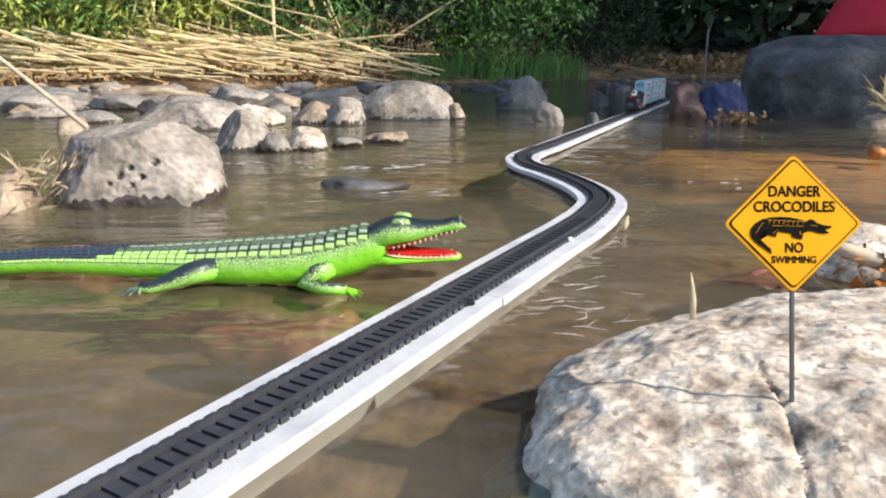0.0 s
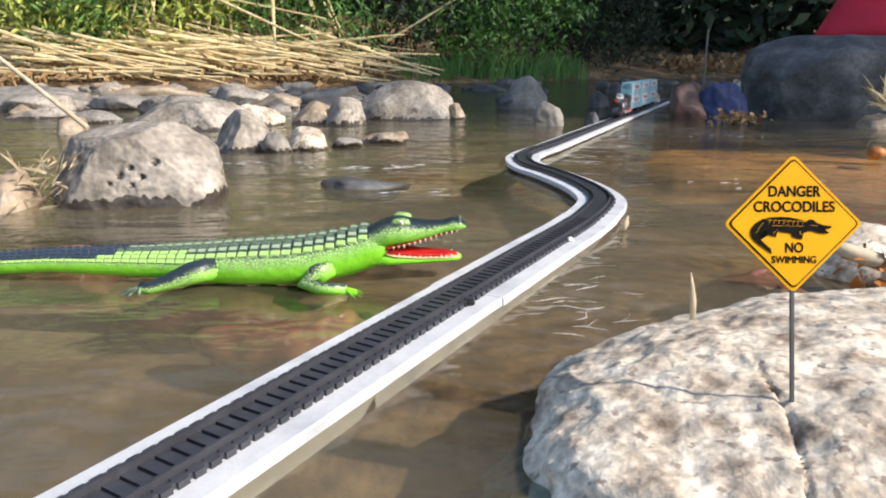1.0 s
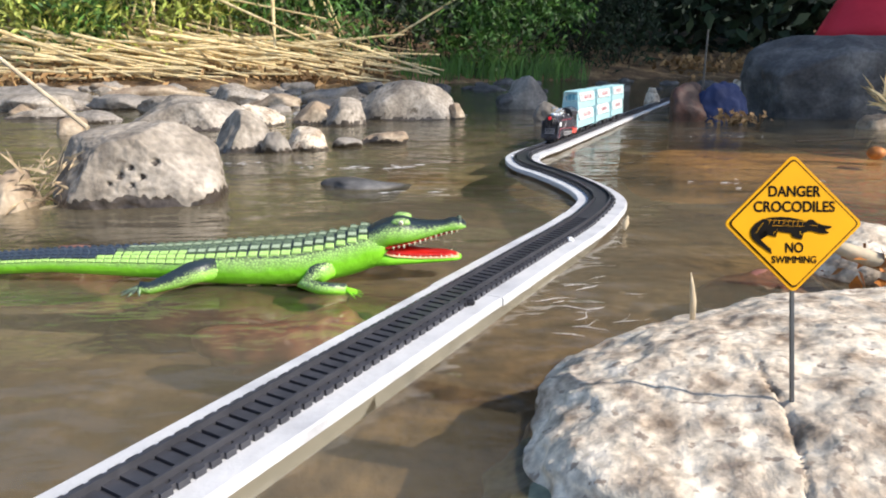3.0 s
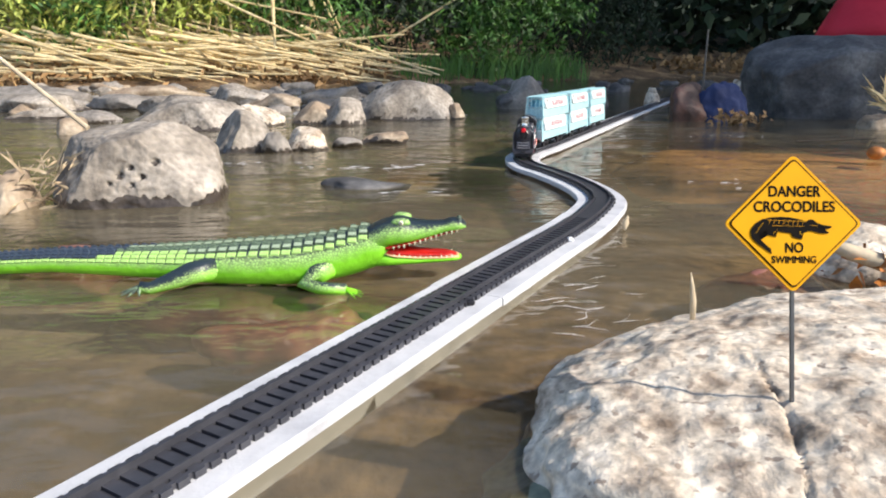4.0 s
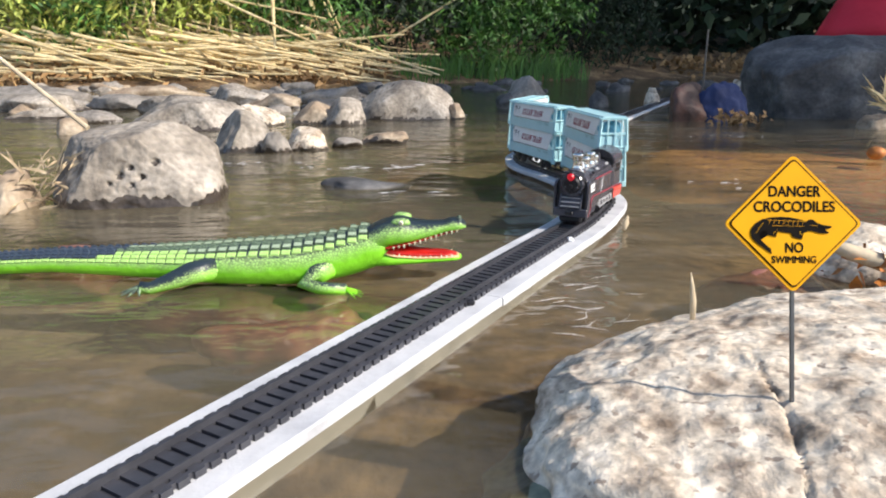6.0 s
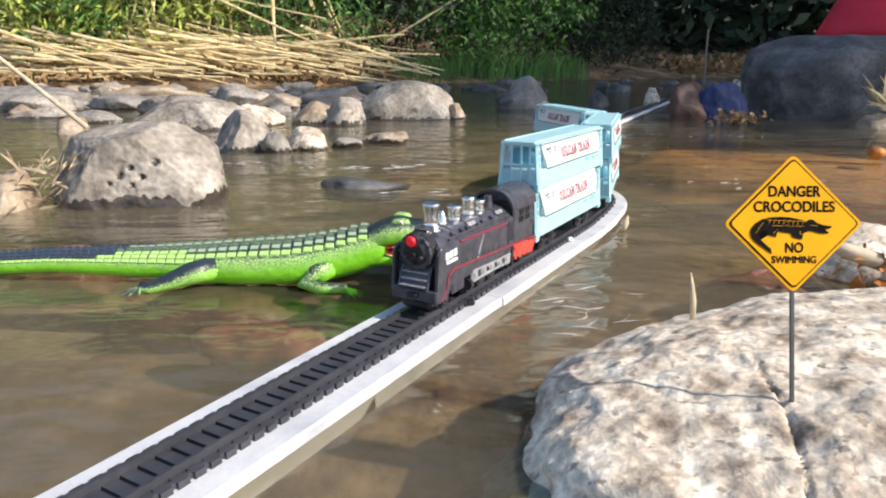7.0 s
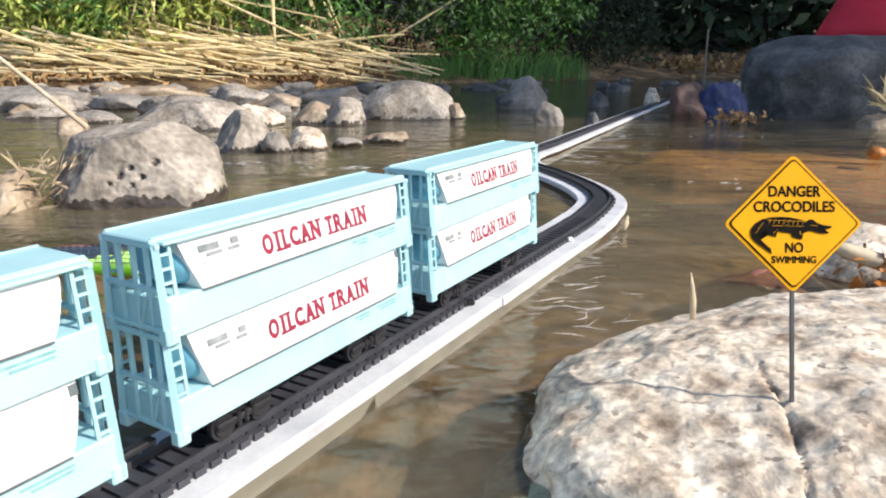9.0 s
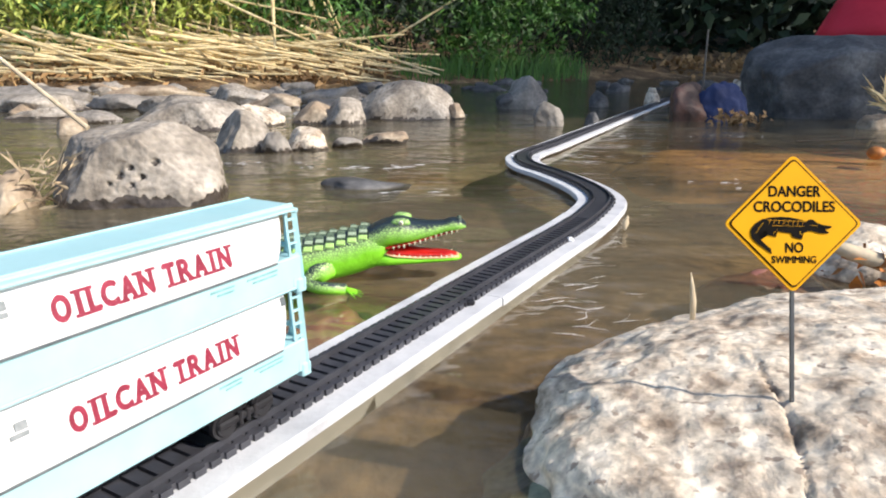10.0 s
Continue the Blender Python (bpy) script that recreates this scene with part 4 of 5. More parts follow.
    rock("river_stone", 0.66, 2.95, 0.0, 0.04, 0.03, 0.06, 65, M_ROCK_DARK, "dark stone beyond the track", 0, 0.2, group=g)
    rock("river_stone", 0.45, 2.08, 0.0, 0.022, 0.03, 0.035, 66, M_ROCK_DARK, "small dark stone in the shaded stream", 0, 0.2, group=g)
    rock("river_stone", -0.570, 0.88, 0.0, 0.040, 0.05, 0.044, 71, M_ROCK_TAN, "tan stone at the stream's edge", 0, 0.2)
    rock("river_stone", 0.405, 0.60, 0.0, 0.070, 0.06, 0.036, 72, M_ROCK_PALE, "pale lichen-spotted stone behind a boulder", 0, 0.2)
    rock("river_stone", -0.990, 1.83, 0.0, 0.04, 0.04, 0.038, 73, M_ROCK_TAN, "small tan stone in the shallows", 0, 0.2, group=g)
    rock("submerged_stone", -0.120, 1.05, -0.012, 0.072, 0.045, 0.018, 74, M_ROCK_DARK, "flat dark stone awash in the stream", 0, 0.2)
    rock("submerged_stone", -0.112, 0.480, -0.028, 0.060, 0.038, 0.026, 75, M_ROCK_RED, "rust-brown stone under shallow water", 10, 0.40)
    rock("submerged_stone", -0.185, 0.560, -0.040, 0.09, 0.04, 0.032, 76, M_ROCK_RUST, "flat brown stone under the toy crocodile", 5, 0.45)
    rock("submerged_stone", -0.385, 0.665, -0.032, 0.055, 0.04, 0.031, 78, M_ROCK_RED, "reddish stone under shallow water", 0, 0.15)
    # a scatter of far cobbles along the water's edge
    rnd = random.Random(4)
    mats = [M_ROCK_GREY, M_ROCK_TAN, M_ROCK_SUN, M_ROCK_GREY]
    for k in range(110):
        x = rnd.uniform(-2.9, 0.0) if k < 90 else rnd.uniform(0, 2.6)
        t = rnd.random()
        y = 2.5 + t * 2.4 if k < 90 else rnd.uniform(4.5, 7.0)
        if x > -0.35 and y < 4:
            y += 1.6
        if abs(x) / y > 0.75:
            continue
        r = rnd.uniform(0.02, 0.085) * (0.8 + 0.5 * t)
        # cobbles along the shaded bank get dark stone in place of its shade
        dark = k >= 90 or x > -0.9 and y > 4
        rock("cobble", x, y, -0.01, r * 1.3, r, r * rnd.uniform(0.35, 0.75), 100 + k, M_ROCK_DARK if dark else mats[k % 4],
             "cobble at the far water's edge, darkened for the bank's shade" if dark else "sunlit cobble in the shallows", rnd.uniform(0, 90), 0.42, 3, "cobbles in the shallows")


build_rocks()


# ---- the warning sign ----
def build_sign():
    sign = empty("warning_sign", pose(0.1544, 0.2706, 0.0366, -15.4, 0, 0))
    sign.scale = (1.085, 1.085, 1.085)
    tagged(sign, "yellow diamond crocodile warning sign on a thin post", "warning sign")
    up = 0.0710
    hd = 0.0282
    part("post", box((0, 0.0012, 0.022), (0.0017, 0.0012, 0.060), 0.0002), M_POLE, sign, "grey steel post")

    def plate(name, r, y, mat, corner):
        o = []
        for k in range(4):
            a0 = math.pi / 2 * k
            c = Vector((math.cos(a0), math.sin(a0))) * (r - corner * 1.41)
            for j in range(5):
                a = a0 - math.pi / 4 + math.pi / 2 * j / 4
                o.append((c.x + corner * math.cos(a), c.y + corner * math.sin(a)))
        bm = bmesh.new()
        add_prism(bm, o, y, y + 0.0008, lambda u, v, w: (u, w, up + v))
        return part(name, bm, mat, sign)
    plate("panel", hd, 0.0, M_YELLOW, 0.0022)
    plate("border_line", hd * 0.945, -0.00025, M_SIGNBLACK, 0.0018)
    plate("panel", hd * 0.915, -0.00050, M_YELLOW, 0.0016)
    face = Matrix.Translation((0, -0.00060, up)) @ Matrix.Rotation(radians(90), 4, "X")
    for word, z, size, w in (("DANGER", 0.0128, 0.0060, 0.0212), ("CROCODILES", 0.0066, 0.0060, 0.0330), ("NO", -0.0100, 0.0056, 0.0074), ("SWIMMING", -0.0148, 0.0040, 0.0182)):
        lettering("lettering", word, size, w, face @ Matrix.Translation((0, z, 0)), M_SIGNBLACK, sign, size * 0.030, "black lettering")
    # a crocodile outline, seen from the side
    out = [(0.0150, -0.0011), (0.0115, -0.0006), (0.0091, 0.0003), (0.0079, 0.0013), (0.0065, 0.0017), (0.0048, 0.0008), (0.0016, 0.0018), (-0.0020, 0.0025), (-0.0059, 0.0027), (-0.0098, 0.0025), (-0.0130, 0.0017), (-0.0154, 0.0003), (-0.0171, -0.0016), (-0.0178, -0.0035), (-0.0173, -0.0057), (-0.0154, -0.0078), (-0.0130, -0.0095), (-0.0091, -0.0123), (-0.0096, -0.0102), (-0.0116, -0.0085), (-0.0136, -0.0067), (-0.0146, -0.0048), (-0.0142, -0.0035), (-0.0127, -0.0030), (-0.0112, -0.0028), (-0.0102, -0.0035), (-0.0108, -0.0047), (-0.0074, -0.0055), (-0.0084, -0.0041), (-0.0068, -0.0031), (-0.0041, -0.0037), (-0.0013, -0.0040), (-0.0001, -0.0045), (-0.0006, -0.0055), (0.0030, -0.0065), (0.0025, -0.0050), (0.0037, -0.0040), (0.0054, -0.0031), (0.0072, -0.0031), (0.0101, -0.0040), (0.0129, -0.0042), (0.0142, -0.0037), (0.0130, -0.0031), (0.0093, -0.0021), (0.0115, -0.0020), (0.0136, -0.0023), (0.0150, -0.0017)]
    bm = bmesh.new()
    a = [bm.verts.new((u, -0.00060, up + v)) for u, v in out]
    bm.faces.new(a)
    bmesh.ops.triangulate(bm, faces=bm.faces)
    ext = bmesh.ops.extrude_face_region(bm, geom=list(bm.faces))
    bmesh.ops.translate(bm, verts=[v for v in ext["geom"] if isinstance(v, bmesh.types.BMVert)], vec=(0, -0.0003, 0))
    part("crocodile_emblem", bm, M_SIGNBLACK, sign, "black crocodile silhouette")
    for k in range(8):
        part("emblem_line", box((-0.0100 + k * 0.0019, -0.00100, up + 0.0009 - 0.0001 * k), (0.00010, 0.0002, 0.0017), 0, Matrix.Rotation(radians(20), 4, "Y")), M_YELLOW, sign)
    for x0, z0, x1, z1 in ((-0.0110, 0.0014, 0.0042, 0.0008), (-0.0090, -0.0008, 0.0040, -0.0012), (-0.0128, 0.0002, -0.0158, -0.0040), (0.0062, -0.0006, 0.0094, -0.0010), (0.0020, -0.0030, 0.0030, -0.0048), (-0.0070, -0.0024, -0.0086, -0.0042)):
        part("emblem_line", rod((x0, -0.00095, up + z0), (x1, -0.00095, up + z1), 0.00009, seg=4), M_YELLOW, sign)


build_sign()


# ---- the toy crocodile ----
def skin_material():
    m = material("toy_crocodile_skin", [(0.22, 0.66, 0.02), (0.30, 0.80, 0.04)], 40, 0.38, bump=0.5, bump_scale=160)
    n, l = m.node_tree.nodes, m.node_tree.links
    b = n["Principled BSDF"]
    src = b.inputs["Base Color"].links[0].from_socket
    at = n.new("ShaderNodeAttribute")
    at.attribute_name = "back"
    nz = n.new("ShaderNodeTexNoise")
    nz.inputs["Scale"].default_value = 55
    tc = n.new("ShaderNodeTexCoord")
    l.new(tc.outputs["Object"], nz.inputs["Vector"])
    ad = n.new("ShaderNodeMath")
    ad.operation = "MULTIPLY_ADD"
    ad.inputs[1].default_value = 0.35
    l.new(nz.outputs["Fac"], ad.inputs[0]), l.new(at.outputs["Fac"], ad.inputs[2])
    rp = n.new("ShaderNodeValToRGB")
    e = rp.color_ramp.elements
    e[0].position, e[0].color = 0.42, (0, 0, 0, 1)
    e[1].position, e[1].color = 1.0, (1, 1, 1, 1)
    l.new(ad.outputs[0], rp.inputs[0])
    pale = n.new("ShaderNodeMix")
    pale.data_type = "RGBA"
    pale.inputs["B"].default_value = (0.58, 0.78, 0.32, 1)
    l.new(rp.outputs[0], pale.inputs["Factor"]), l.new(src, pale.inputs["A"])
    vo = n.new("ShaderNodeTexVoronoi")
    vo.feature = "DISTANCE_TO_EDGE"
    vo.inputs["Scale"].default_value = 420
    l.new(tc.outputs["Object"], vo.inputs["Vector"])
    ln = n.new("ShaderNodeMapRange")
    ln.inputs["From Min"].default_value, ln.inputs["From Max"].default_value = 0.02, 0.22
    ln.inputs["To Min"].default_value, ln.inputs["To Max"].default_value = 1.0, 0.0
    l.new(vo.outputs["Distance"], ln.inputs[0])
    sq = n.new("ShaderNodeMath")
    sq.operation = "MULTIPLY_ADD"
    sq.inputs[2].default_value = -0.35
    l.new(at.outputs["Fac"], sq.inputs[0])
    sq.inputs[1].default_value = 1.0
    m2 = n.new("ShaderNodeMath")
    m2.operation = "ADD"
    m2.use_clamp = True
    dk = n.new("ShaderNodeMath")
    dk.operation = "MULTIPLY"
    l.new(ln.outputs[0], dk.inputs[0]), l.new(rp.outputs[0], dk.inputs[1])
    sm = n.new("ShaderNodeMapRange")
    sm.inputs["From Min"].default_value, sm.inputs["From Max"].default_value = 0.64, 0.86
    l.new(at.outputs["Fac"], sm.inputs[0])
    l.new(dk.outputs[0], m2.inputs[0]), l.new(sm.outputs[0], m2.inputs[1])
    fin = n.new("ShaderNodeMix")
    fin.data_type = "RGBA"
    fin.inputs["B"].default_value = (0.022, 0.035, 0.045, 1)
    l.new(m2.outputs[0], fin.inputs["Factor"]), l.new(pale.outputs["Result"], fin.inputs["A"])
    l.new(fin.outputs["Result"], b.inputs["Base Color"])
    return m


M_CROC = skin_material()
M_CROC_BACK = material("toy_crocodile_scutes", [(0.022, 0.034, 0.036), (0.075, 0.11, 0.08), (0.34, 0.48, 0.26)], 190, 0.4)
# pale colour that paints a glint on the top face of back scutes
M_CROC_GLINT = material("toy_crocodile_scute_glints", [(0.15, 0.21, 0.15), (0.38, 0.48, 0.32), (0.64, 0.74, 0.54)], 130, 0.35)
M_CROC_NAVY = material("toy_crocodile_tail", [(0.016, 0.024, 0.045), (0.035, 0.050, 0.080), (0.10, 0.14, 0.17)], 150, 0.4)
M_CROC_FLANK = material("toy_crocodile_flank", [(0.30, 0.58, 0.10), (0.45, 0.72, 0.20), (0.62, 0.80, 0.40)], 90, 0.4)
M_MOUTH = material("red_mouth_plastic", [(0.40, 0.008, 0.006), (0.56, 0.02, 0.012)], 60, 0.35)
M_GUM = material("pale_orange_gum_plastic", [(0.72, 0.40, 0.22), (0.80, 0.52, 0.30)], 60, 0.4)
M_TOOTH = material("ivory_tooth_plastic", [(0.78, 0.74, 0.55), (0.85, 0.82, 0.65)], 60, 0.4)


def paint_back(ob, zlow, zhigh):
    at = ob.data.attributes.new("back", "FLOAT", "POINT")
    for i, v in enumerate(ob.data.vertices):
        at.data[i].value = min(1.0, max(0.0, (v.co.z - zlow(v.co.x)) / max(1e-4, zhigh(v.co.x) - zlow(v.co.x))))


def interp(tab):
    return lambda x: float(np.interp(x, [t[0] for t in tab], [t[1] for t in tab]))


def build_croc():
    croc = empty("toy_crocodile", pose(0, 0.572, 0))
    tagged(croc, "bright green rubber toy crocodile with open red mouth, half afloat", "toy crocodile")
    K, Z = 4.98e-4, 5.15e-4
    zx = lambda px: (px - 784) * K
    zz = lambda py: (484 - py) * Z
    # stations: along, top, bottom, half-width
    st = [(-330, 468, 476, 0.0015), (-250, 462, 480, 0.005), (-120, 456, 484, 0.009), (0, 450, 484, 0.012), (100, 444, 479, 0.015), (200, 441, 483, 0.019), (300, 438, 488, 0.023), (370, 434, 494, 0.028),
          (450, 428, 497, 0.030), (520, 424, 497, 0.030), (580, 416, 492, 0.028), (630, 405, 481, 0.024), (662, 398, 470, 0.021), (680, 398, 464, 0.019), (692, 404, 452, 0.014)]
    top = interp([(zx(a), zz(b)) for a, b, c, d in st])
    bot = interp([(zx(a), zz(c)) for a, b, c, d in st])
    wid = interp([(zx(a), d) for a, b, c, d in st])
    rings = []
    for x in np.linspace(zx(-330), zx(692), 90):
        t, b, w = top(x), bot(x), wid(x)
        c, r = (t + b) / 2, (t - b) / 2
        ring = []
        for k in range(28):
            a = math.tau * k / 28
            u, v = math.cos(a), math.sin(a)
            q = 0.75 if v < 0 else 0.85
            bump = 1 + 0.02 * math.sin(x * 520) * max(0, v + 0.5)
            ring.append((float(x), -w * bump * math.copysign(abs(u) ** q, u), c + r * bump * math.copysign(abs(v) ** q, v)))
        rings.append(ring)
    body = part("body", loft(rings), M_CROC, croc, "bright green body with dark scaly back", True)
    paint_back(body, lambda x: bot(x) + 0.26 * (top(x) - bot(x)), top)
    # columns of raised scutes over dark grooves, dark on the tail and crest, pale on the flank
    def pad(mat, rise, crest=False, tip=None):
        sc = bmesh.new()
        top_ring = [(-0.36, -0.36), (0.40, -0.38), (0.40, 0.38), (-0.36, 0.36)] if not crest else [(-0.42, -0.10), (-0.10, -0.10), (-0.10, 0.10), (-0.42, 0.10)]
        lo = [sc.verts.new((u, v, 0)) for u, v in ((-0.5, -0.5), (0.5, -0.5), (0.5, 0.5), (-0.5, 0.5))]
        hi = [sc.verts.new((u, v, rise)) for u, v in top_ring]
        sc.faces.new(hi).material_index = 1 if tip else 0
        for i in range(4):
            sc.faces.new((lo[i], lo[(i + 1) % 4], hi[(i + 1) % 4], hi[i]))
        me = bpy.data.meshes.new("scute")
        sc.to_mesh(me)
        sc.free()
        me.materials.append(mat)
        if tip:
            me.materials.append(tip)
        return me
    # mid pads carry a painted glint on their top face
    navy, mid, pale = pad(M_CROC_NAVY, 0.0016), pad(M_CROC_BACK, 0.0022, tip=M_CROC_GLINT), pad(M_CROC_FLANK, 0.0014)
    navy_crest, crest = pad(M_CROC_NAVY, 0.0032, True), pad(M_CROC_BACK, 0.0030, True)
    x = zx(-250)
    while x < zx(655):
        t, b, w = top(x), bot(x), wid(x)
        step = 0.0062 + 0.0030 * min(1.0, max(0.0, (x - zx(60)) / (zx(420) - zx(60))))
        ends = [16, 33, 50, 66, 82, 98, 116, 134]
        for row, (a0, a1) in enumerate(zip(ends, ends[1:])):
            tail = x < zx((120, 165, 205, 235, 250, 250, 250)[row] + 22 * math.sin(x * 900 + row))
            loin = x < zx((370, 430, 350, 330, 330, 330, 330)[row] + 16 * math.sin(x * 700 + 2 * row))
            if row == 0 and not loin:
                continue
            top_row = row in (3, 5)
            me = (navy_crest if tail else crest) if top_row else pale if row == 0 else (navy if tail else pale if loin and row < 3 or row == 1 else mid)
            def at(q):
                return Vector((0, -w * math.copysign(abs(math.cos(q)) ** 0.85, math.cos(q)), (t + b) / 2 + (t - b) / 2 * abs(math.sin(q)) ** 0.85))
            p0, p1 = at(radians(a0)), at(radians(a1))
            across = p1 - p0
            mtx = Matrix.Translation((x, (p0.y + p1.y) / 2, (p0.z + p1.z) / 2 - 0.0003)) @ Matrix.Rotation(math.atan2(across.z, across.y), 4, "X") @ Matrix.Diagonal((step * 0.93, across.length * 0.94, 0.55 + 0.45 * min(1.0, w / 0.024), 1))
            ob = new("scute", me)
            ob.parent = croc
            ob.matrix_local = mtx
        x += step

    def jaw(name, tab, wtab, label, upper):
        r = []
        wi = interp([(zx(a), b) for a, b in wtab])
        ta, bo = interp([(zx(a), zz(b)) for a, b, c in tab]), interp([(zx(a), zz(c)) for a, b, c in tab])
        for x in np.linspace(zx(tab[0][0]), zx(tab[-1][0]), 40):
            c, h, w = (ta(x) + bo(x)) / 2, (ta(x) - bo(x)) / 2, wi(x)
            r.append([(float(x), -w * math.copysign(abs(math.cos(math.tau * k / 20)) ** 0.7, math.cos(math.tau * k / 20)), c + h * math.copysign(abs(math.sin(math.tau * k / 20)) ** 0.7, math.sin(math.tau * k / 20))) for k in range(20)])
        ob = part(name, loft(r), M_CROC, croc, label, True)
        if upper:
            paint_back(ob, lambda x: bo(x) - 0.1 * (ta(x) - bo(x)), lambda x: ta(x) + 0.12 * (ta(x) - bo(x)))
        else:
            paint_back(ob, lambda x: 9.0, lambda x: 10.0)
        return ta, bo, wi
    up = jaw("upper_jaw", [(655, 402, 446), (672, 394, 438), (690, 388, 432), (712, 385, 428), (735, 391, 424), (760, 393, 418), (785, 392, 410), (800, 387, 407), (815, 388, 405), (824, 396, 402)],
             [(655, 0.019), (690, 0.021), (715, 0.020), (745, 0.015), (785, 0.011), (812, 0.0105), (824, 0.006)], "green upper jaw with dark snout", True)
    lowj = jaw("lower_jaw", [(655, 436, 466), (675, 436, 467), (700, 444, 465), (740, 449, 463), (780, 450, 461), (806, 449, 459), (816, 451, 457)],
               [(655, 0.017), (690, 0.018), (740, 0.013), (790, 0.010), (810, 0.0085), (816, 0.004)], "pale green lower jaw", False)
    bm = loft([[(zx(a), -w * math.cos(math.tau * k / 14), zz(c) + h * math.sin(math.tau * k / 14)) for k in range(14)] for a, c, w, h in ((672, 436, 0.012, 0.0075), (690, 441, 0.0165, 0.0065), (740, 446.5, 0.0122, 0.0032), (790, 448, 0.0090, 0.0022), (808, 450, 0.005, 0.0016))])
    part("tongue", bm, M_MOUTH, croc, "red tongue and mouth lining", True)
    bm = loft([[(zx(a), -w * math.cos(math.tau * k / 14), zz(c) + h * math.sin(math.tau * k / 14)) for k in range(14)] for a, c, w, h in ((668, 434, 0.012, 0.006), (690, 431.5, 0.0185, 0.0025), (735, 423.5, 0.0142, 0.0018), (785, 410.5, 0.0100, 0.0012), (812, 405, 0.007, 0.001))])
    part("palate", bm, M_MOUTH, croc, "red palate", True)
    lip = [(zx(a), lowj[2](zx(a)) * 1.03, lowj[0](zx(a))) for a in (684, 700, 720, 740, 760, 780, 800, 812)]
    bm = loft([[(x, -w * math.cos(math.tau * k / 16), z - 0.0010 + 0.0016 * math.sin(math.tau * k / 16)) for k in range(16)] for x, w, z in lip])
    part("gum", bm, M_GUM, croc, "pale orange lower gum", True)
    tooth = bmesh.new()
    add_rod(tooth, (0, 0, 0), (0, 0, 0.0027), 0.0012, 0.0002, 6)
    tme = bpy.data.meshes.new("tooth")
    tooth.to_mesh(tme)
    tooth.free()
    tme.materials.append(M_TOOTH)
    for side in (-1, 1):
        for i in range(13):
            px = 700 + i * 9
            for (ta, bo, wi), low in ((up, False), (lowj, True)):
                if low and px > 806:
                    continue
                x = zx(px)
                ob = new("tooth", tme)
                ob.parent = croc
                if low:
                    ob.matrix_local = Matrix.Translation((x, side * wi(x) * 0.90, ta(x) - 0.0012)) @ Matrix.Diagonal((1, 1, 0.85 + 0.3 * (i % 2), 1))
                else:
                    ob.matrix_local = Matrix.Translation((x, side * wi(x) * 0.92, bo(x) + 0.0012)) @ Matrix.Rotation(math.pi, 4, "X") @ Matrix.Diagonal((1, 1, 0.85 + 0.3 * (i % 3) / 2, 1))
    for side in (-1, 1):
        bm = bmesh.new()
        bmesh.ops.create_uvsphere(bm, u_segments=14, v_segments=10, radius=1.0, matrix=Matrix.Translation((zx(712), side * 0.0125, zz(390))) @ Matrix.Diagonal((0.0084, 0.0046, 0.0040, 1)))
        lid = part("eyelid", bm, M_CROC, croc, "pale green eye ridge", True)
        paint_back(lid, lambda x: zz(389) - 0.010, lambda x: zz(389) + 0.0095)
        bm = bmesh.new()
        bmesh.ops.create_uvsphere(bm, u_segments=12, v_segments=8, radius=0.0022, matrix=Matrix.Translation((zx(713), side * 0.0160, zz(389))))
        eye = part("eye", bm, M_TOOTH, croc, "ivory eye", True)
        part("pupil", box((zx(713.5), side * 0.0181, zz(389)), (0.0010, 0.0006, 0.0022), 0.0002), M_SIGNBLACK, eye)
    for side in (-1, 1):
        bm = rod((zx(812), side * 0.004, zz(390)), (zx(812), side * 0.004, zz(385)), 0.0026, 0.0016, 10)
        part("nostril", bm, M_CROC_BACK, croc)

    def limb(name, pts, toes, label, dark):
        rings = []
        for k, (x, y, z, r) in enumerate(pts):
            a = Vector(pts[max(0, k - 1)][:3])
            b = Vector(pts[min(len(pts) - 1, k + 1)][:3])
            q = (b - a).to_track_quat("Z", "Y")
            rings.append([tuple(Vector((x, y, z)) + q @ Vector((r * math.cos(math.tau * j / 12), r * math.sin(math.tau * j / 12), 0))) for j in range(12)])
        ob = part(name, loft(rings), M_CROC, croc, label, True)
        shade = ob.data.attributes.new("back", "FLOAT", "POINT")
        for i, v in enumerate(ob.data.vertices):
            px, py, pz, pr = pts[min(i // 12, len(pts) - 1)]
            shade.data[i].value = min(1.0, max(0.0, dark + 0.45 * (v.co.z - pz) / pr))
        e = Vector(pts[-1][:3])
        for dx, dy in toes:
            part("toe", rod(e, e + Vector((dx, dy, -0.004)), 0.0022, 0.0005, 7), M_CROC_BACK if "hind" in label else M_CROC, ob)
    for side in (-1, 1):
        s = -side
        limb("leg", [(zx(395), s * 0.020, zz(462), 0.0105), (zx(360), s * 0.031, zz(466), 0.0095), (zx(325), s * 0.038, zz(477), 0.0068), (zx(300), s * 0.042, zz(484), 0.0052), (zx(284), s * 0.045, zz(492) + 0.006, 0.0050)],
             [(-0.014, s * 0.003), (-0.011, s * 0.010), (-0.004, s * 0.013), (0.005, s * 0.012)], "dark green hind leg", 0.60)
        limb("leg", [(zx(588), s * 0.020, zz(462), 0.0095), (zx(570), s * 0.029, zz(470), 0.0088), (zx(552), s * 0.033, zz(482), 0.0070), (zx(580), s * 0.036, zz(489), 0.0058), (zx(622), s * 0.036, zz(490), 0.0050)],
             [(0.014, s * 0.002), (0.013, s * 0.008), (0.009, s * 0.012), (0.012, s * -0.006)], "green front leg", 0.40)


build_croc()


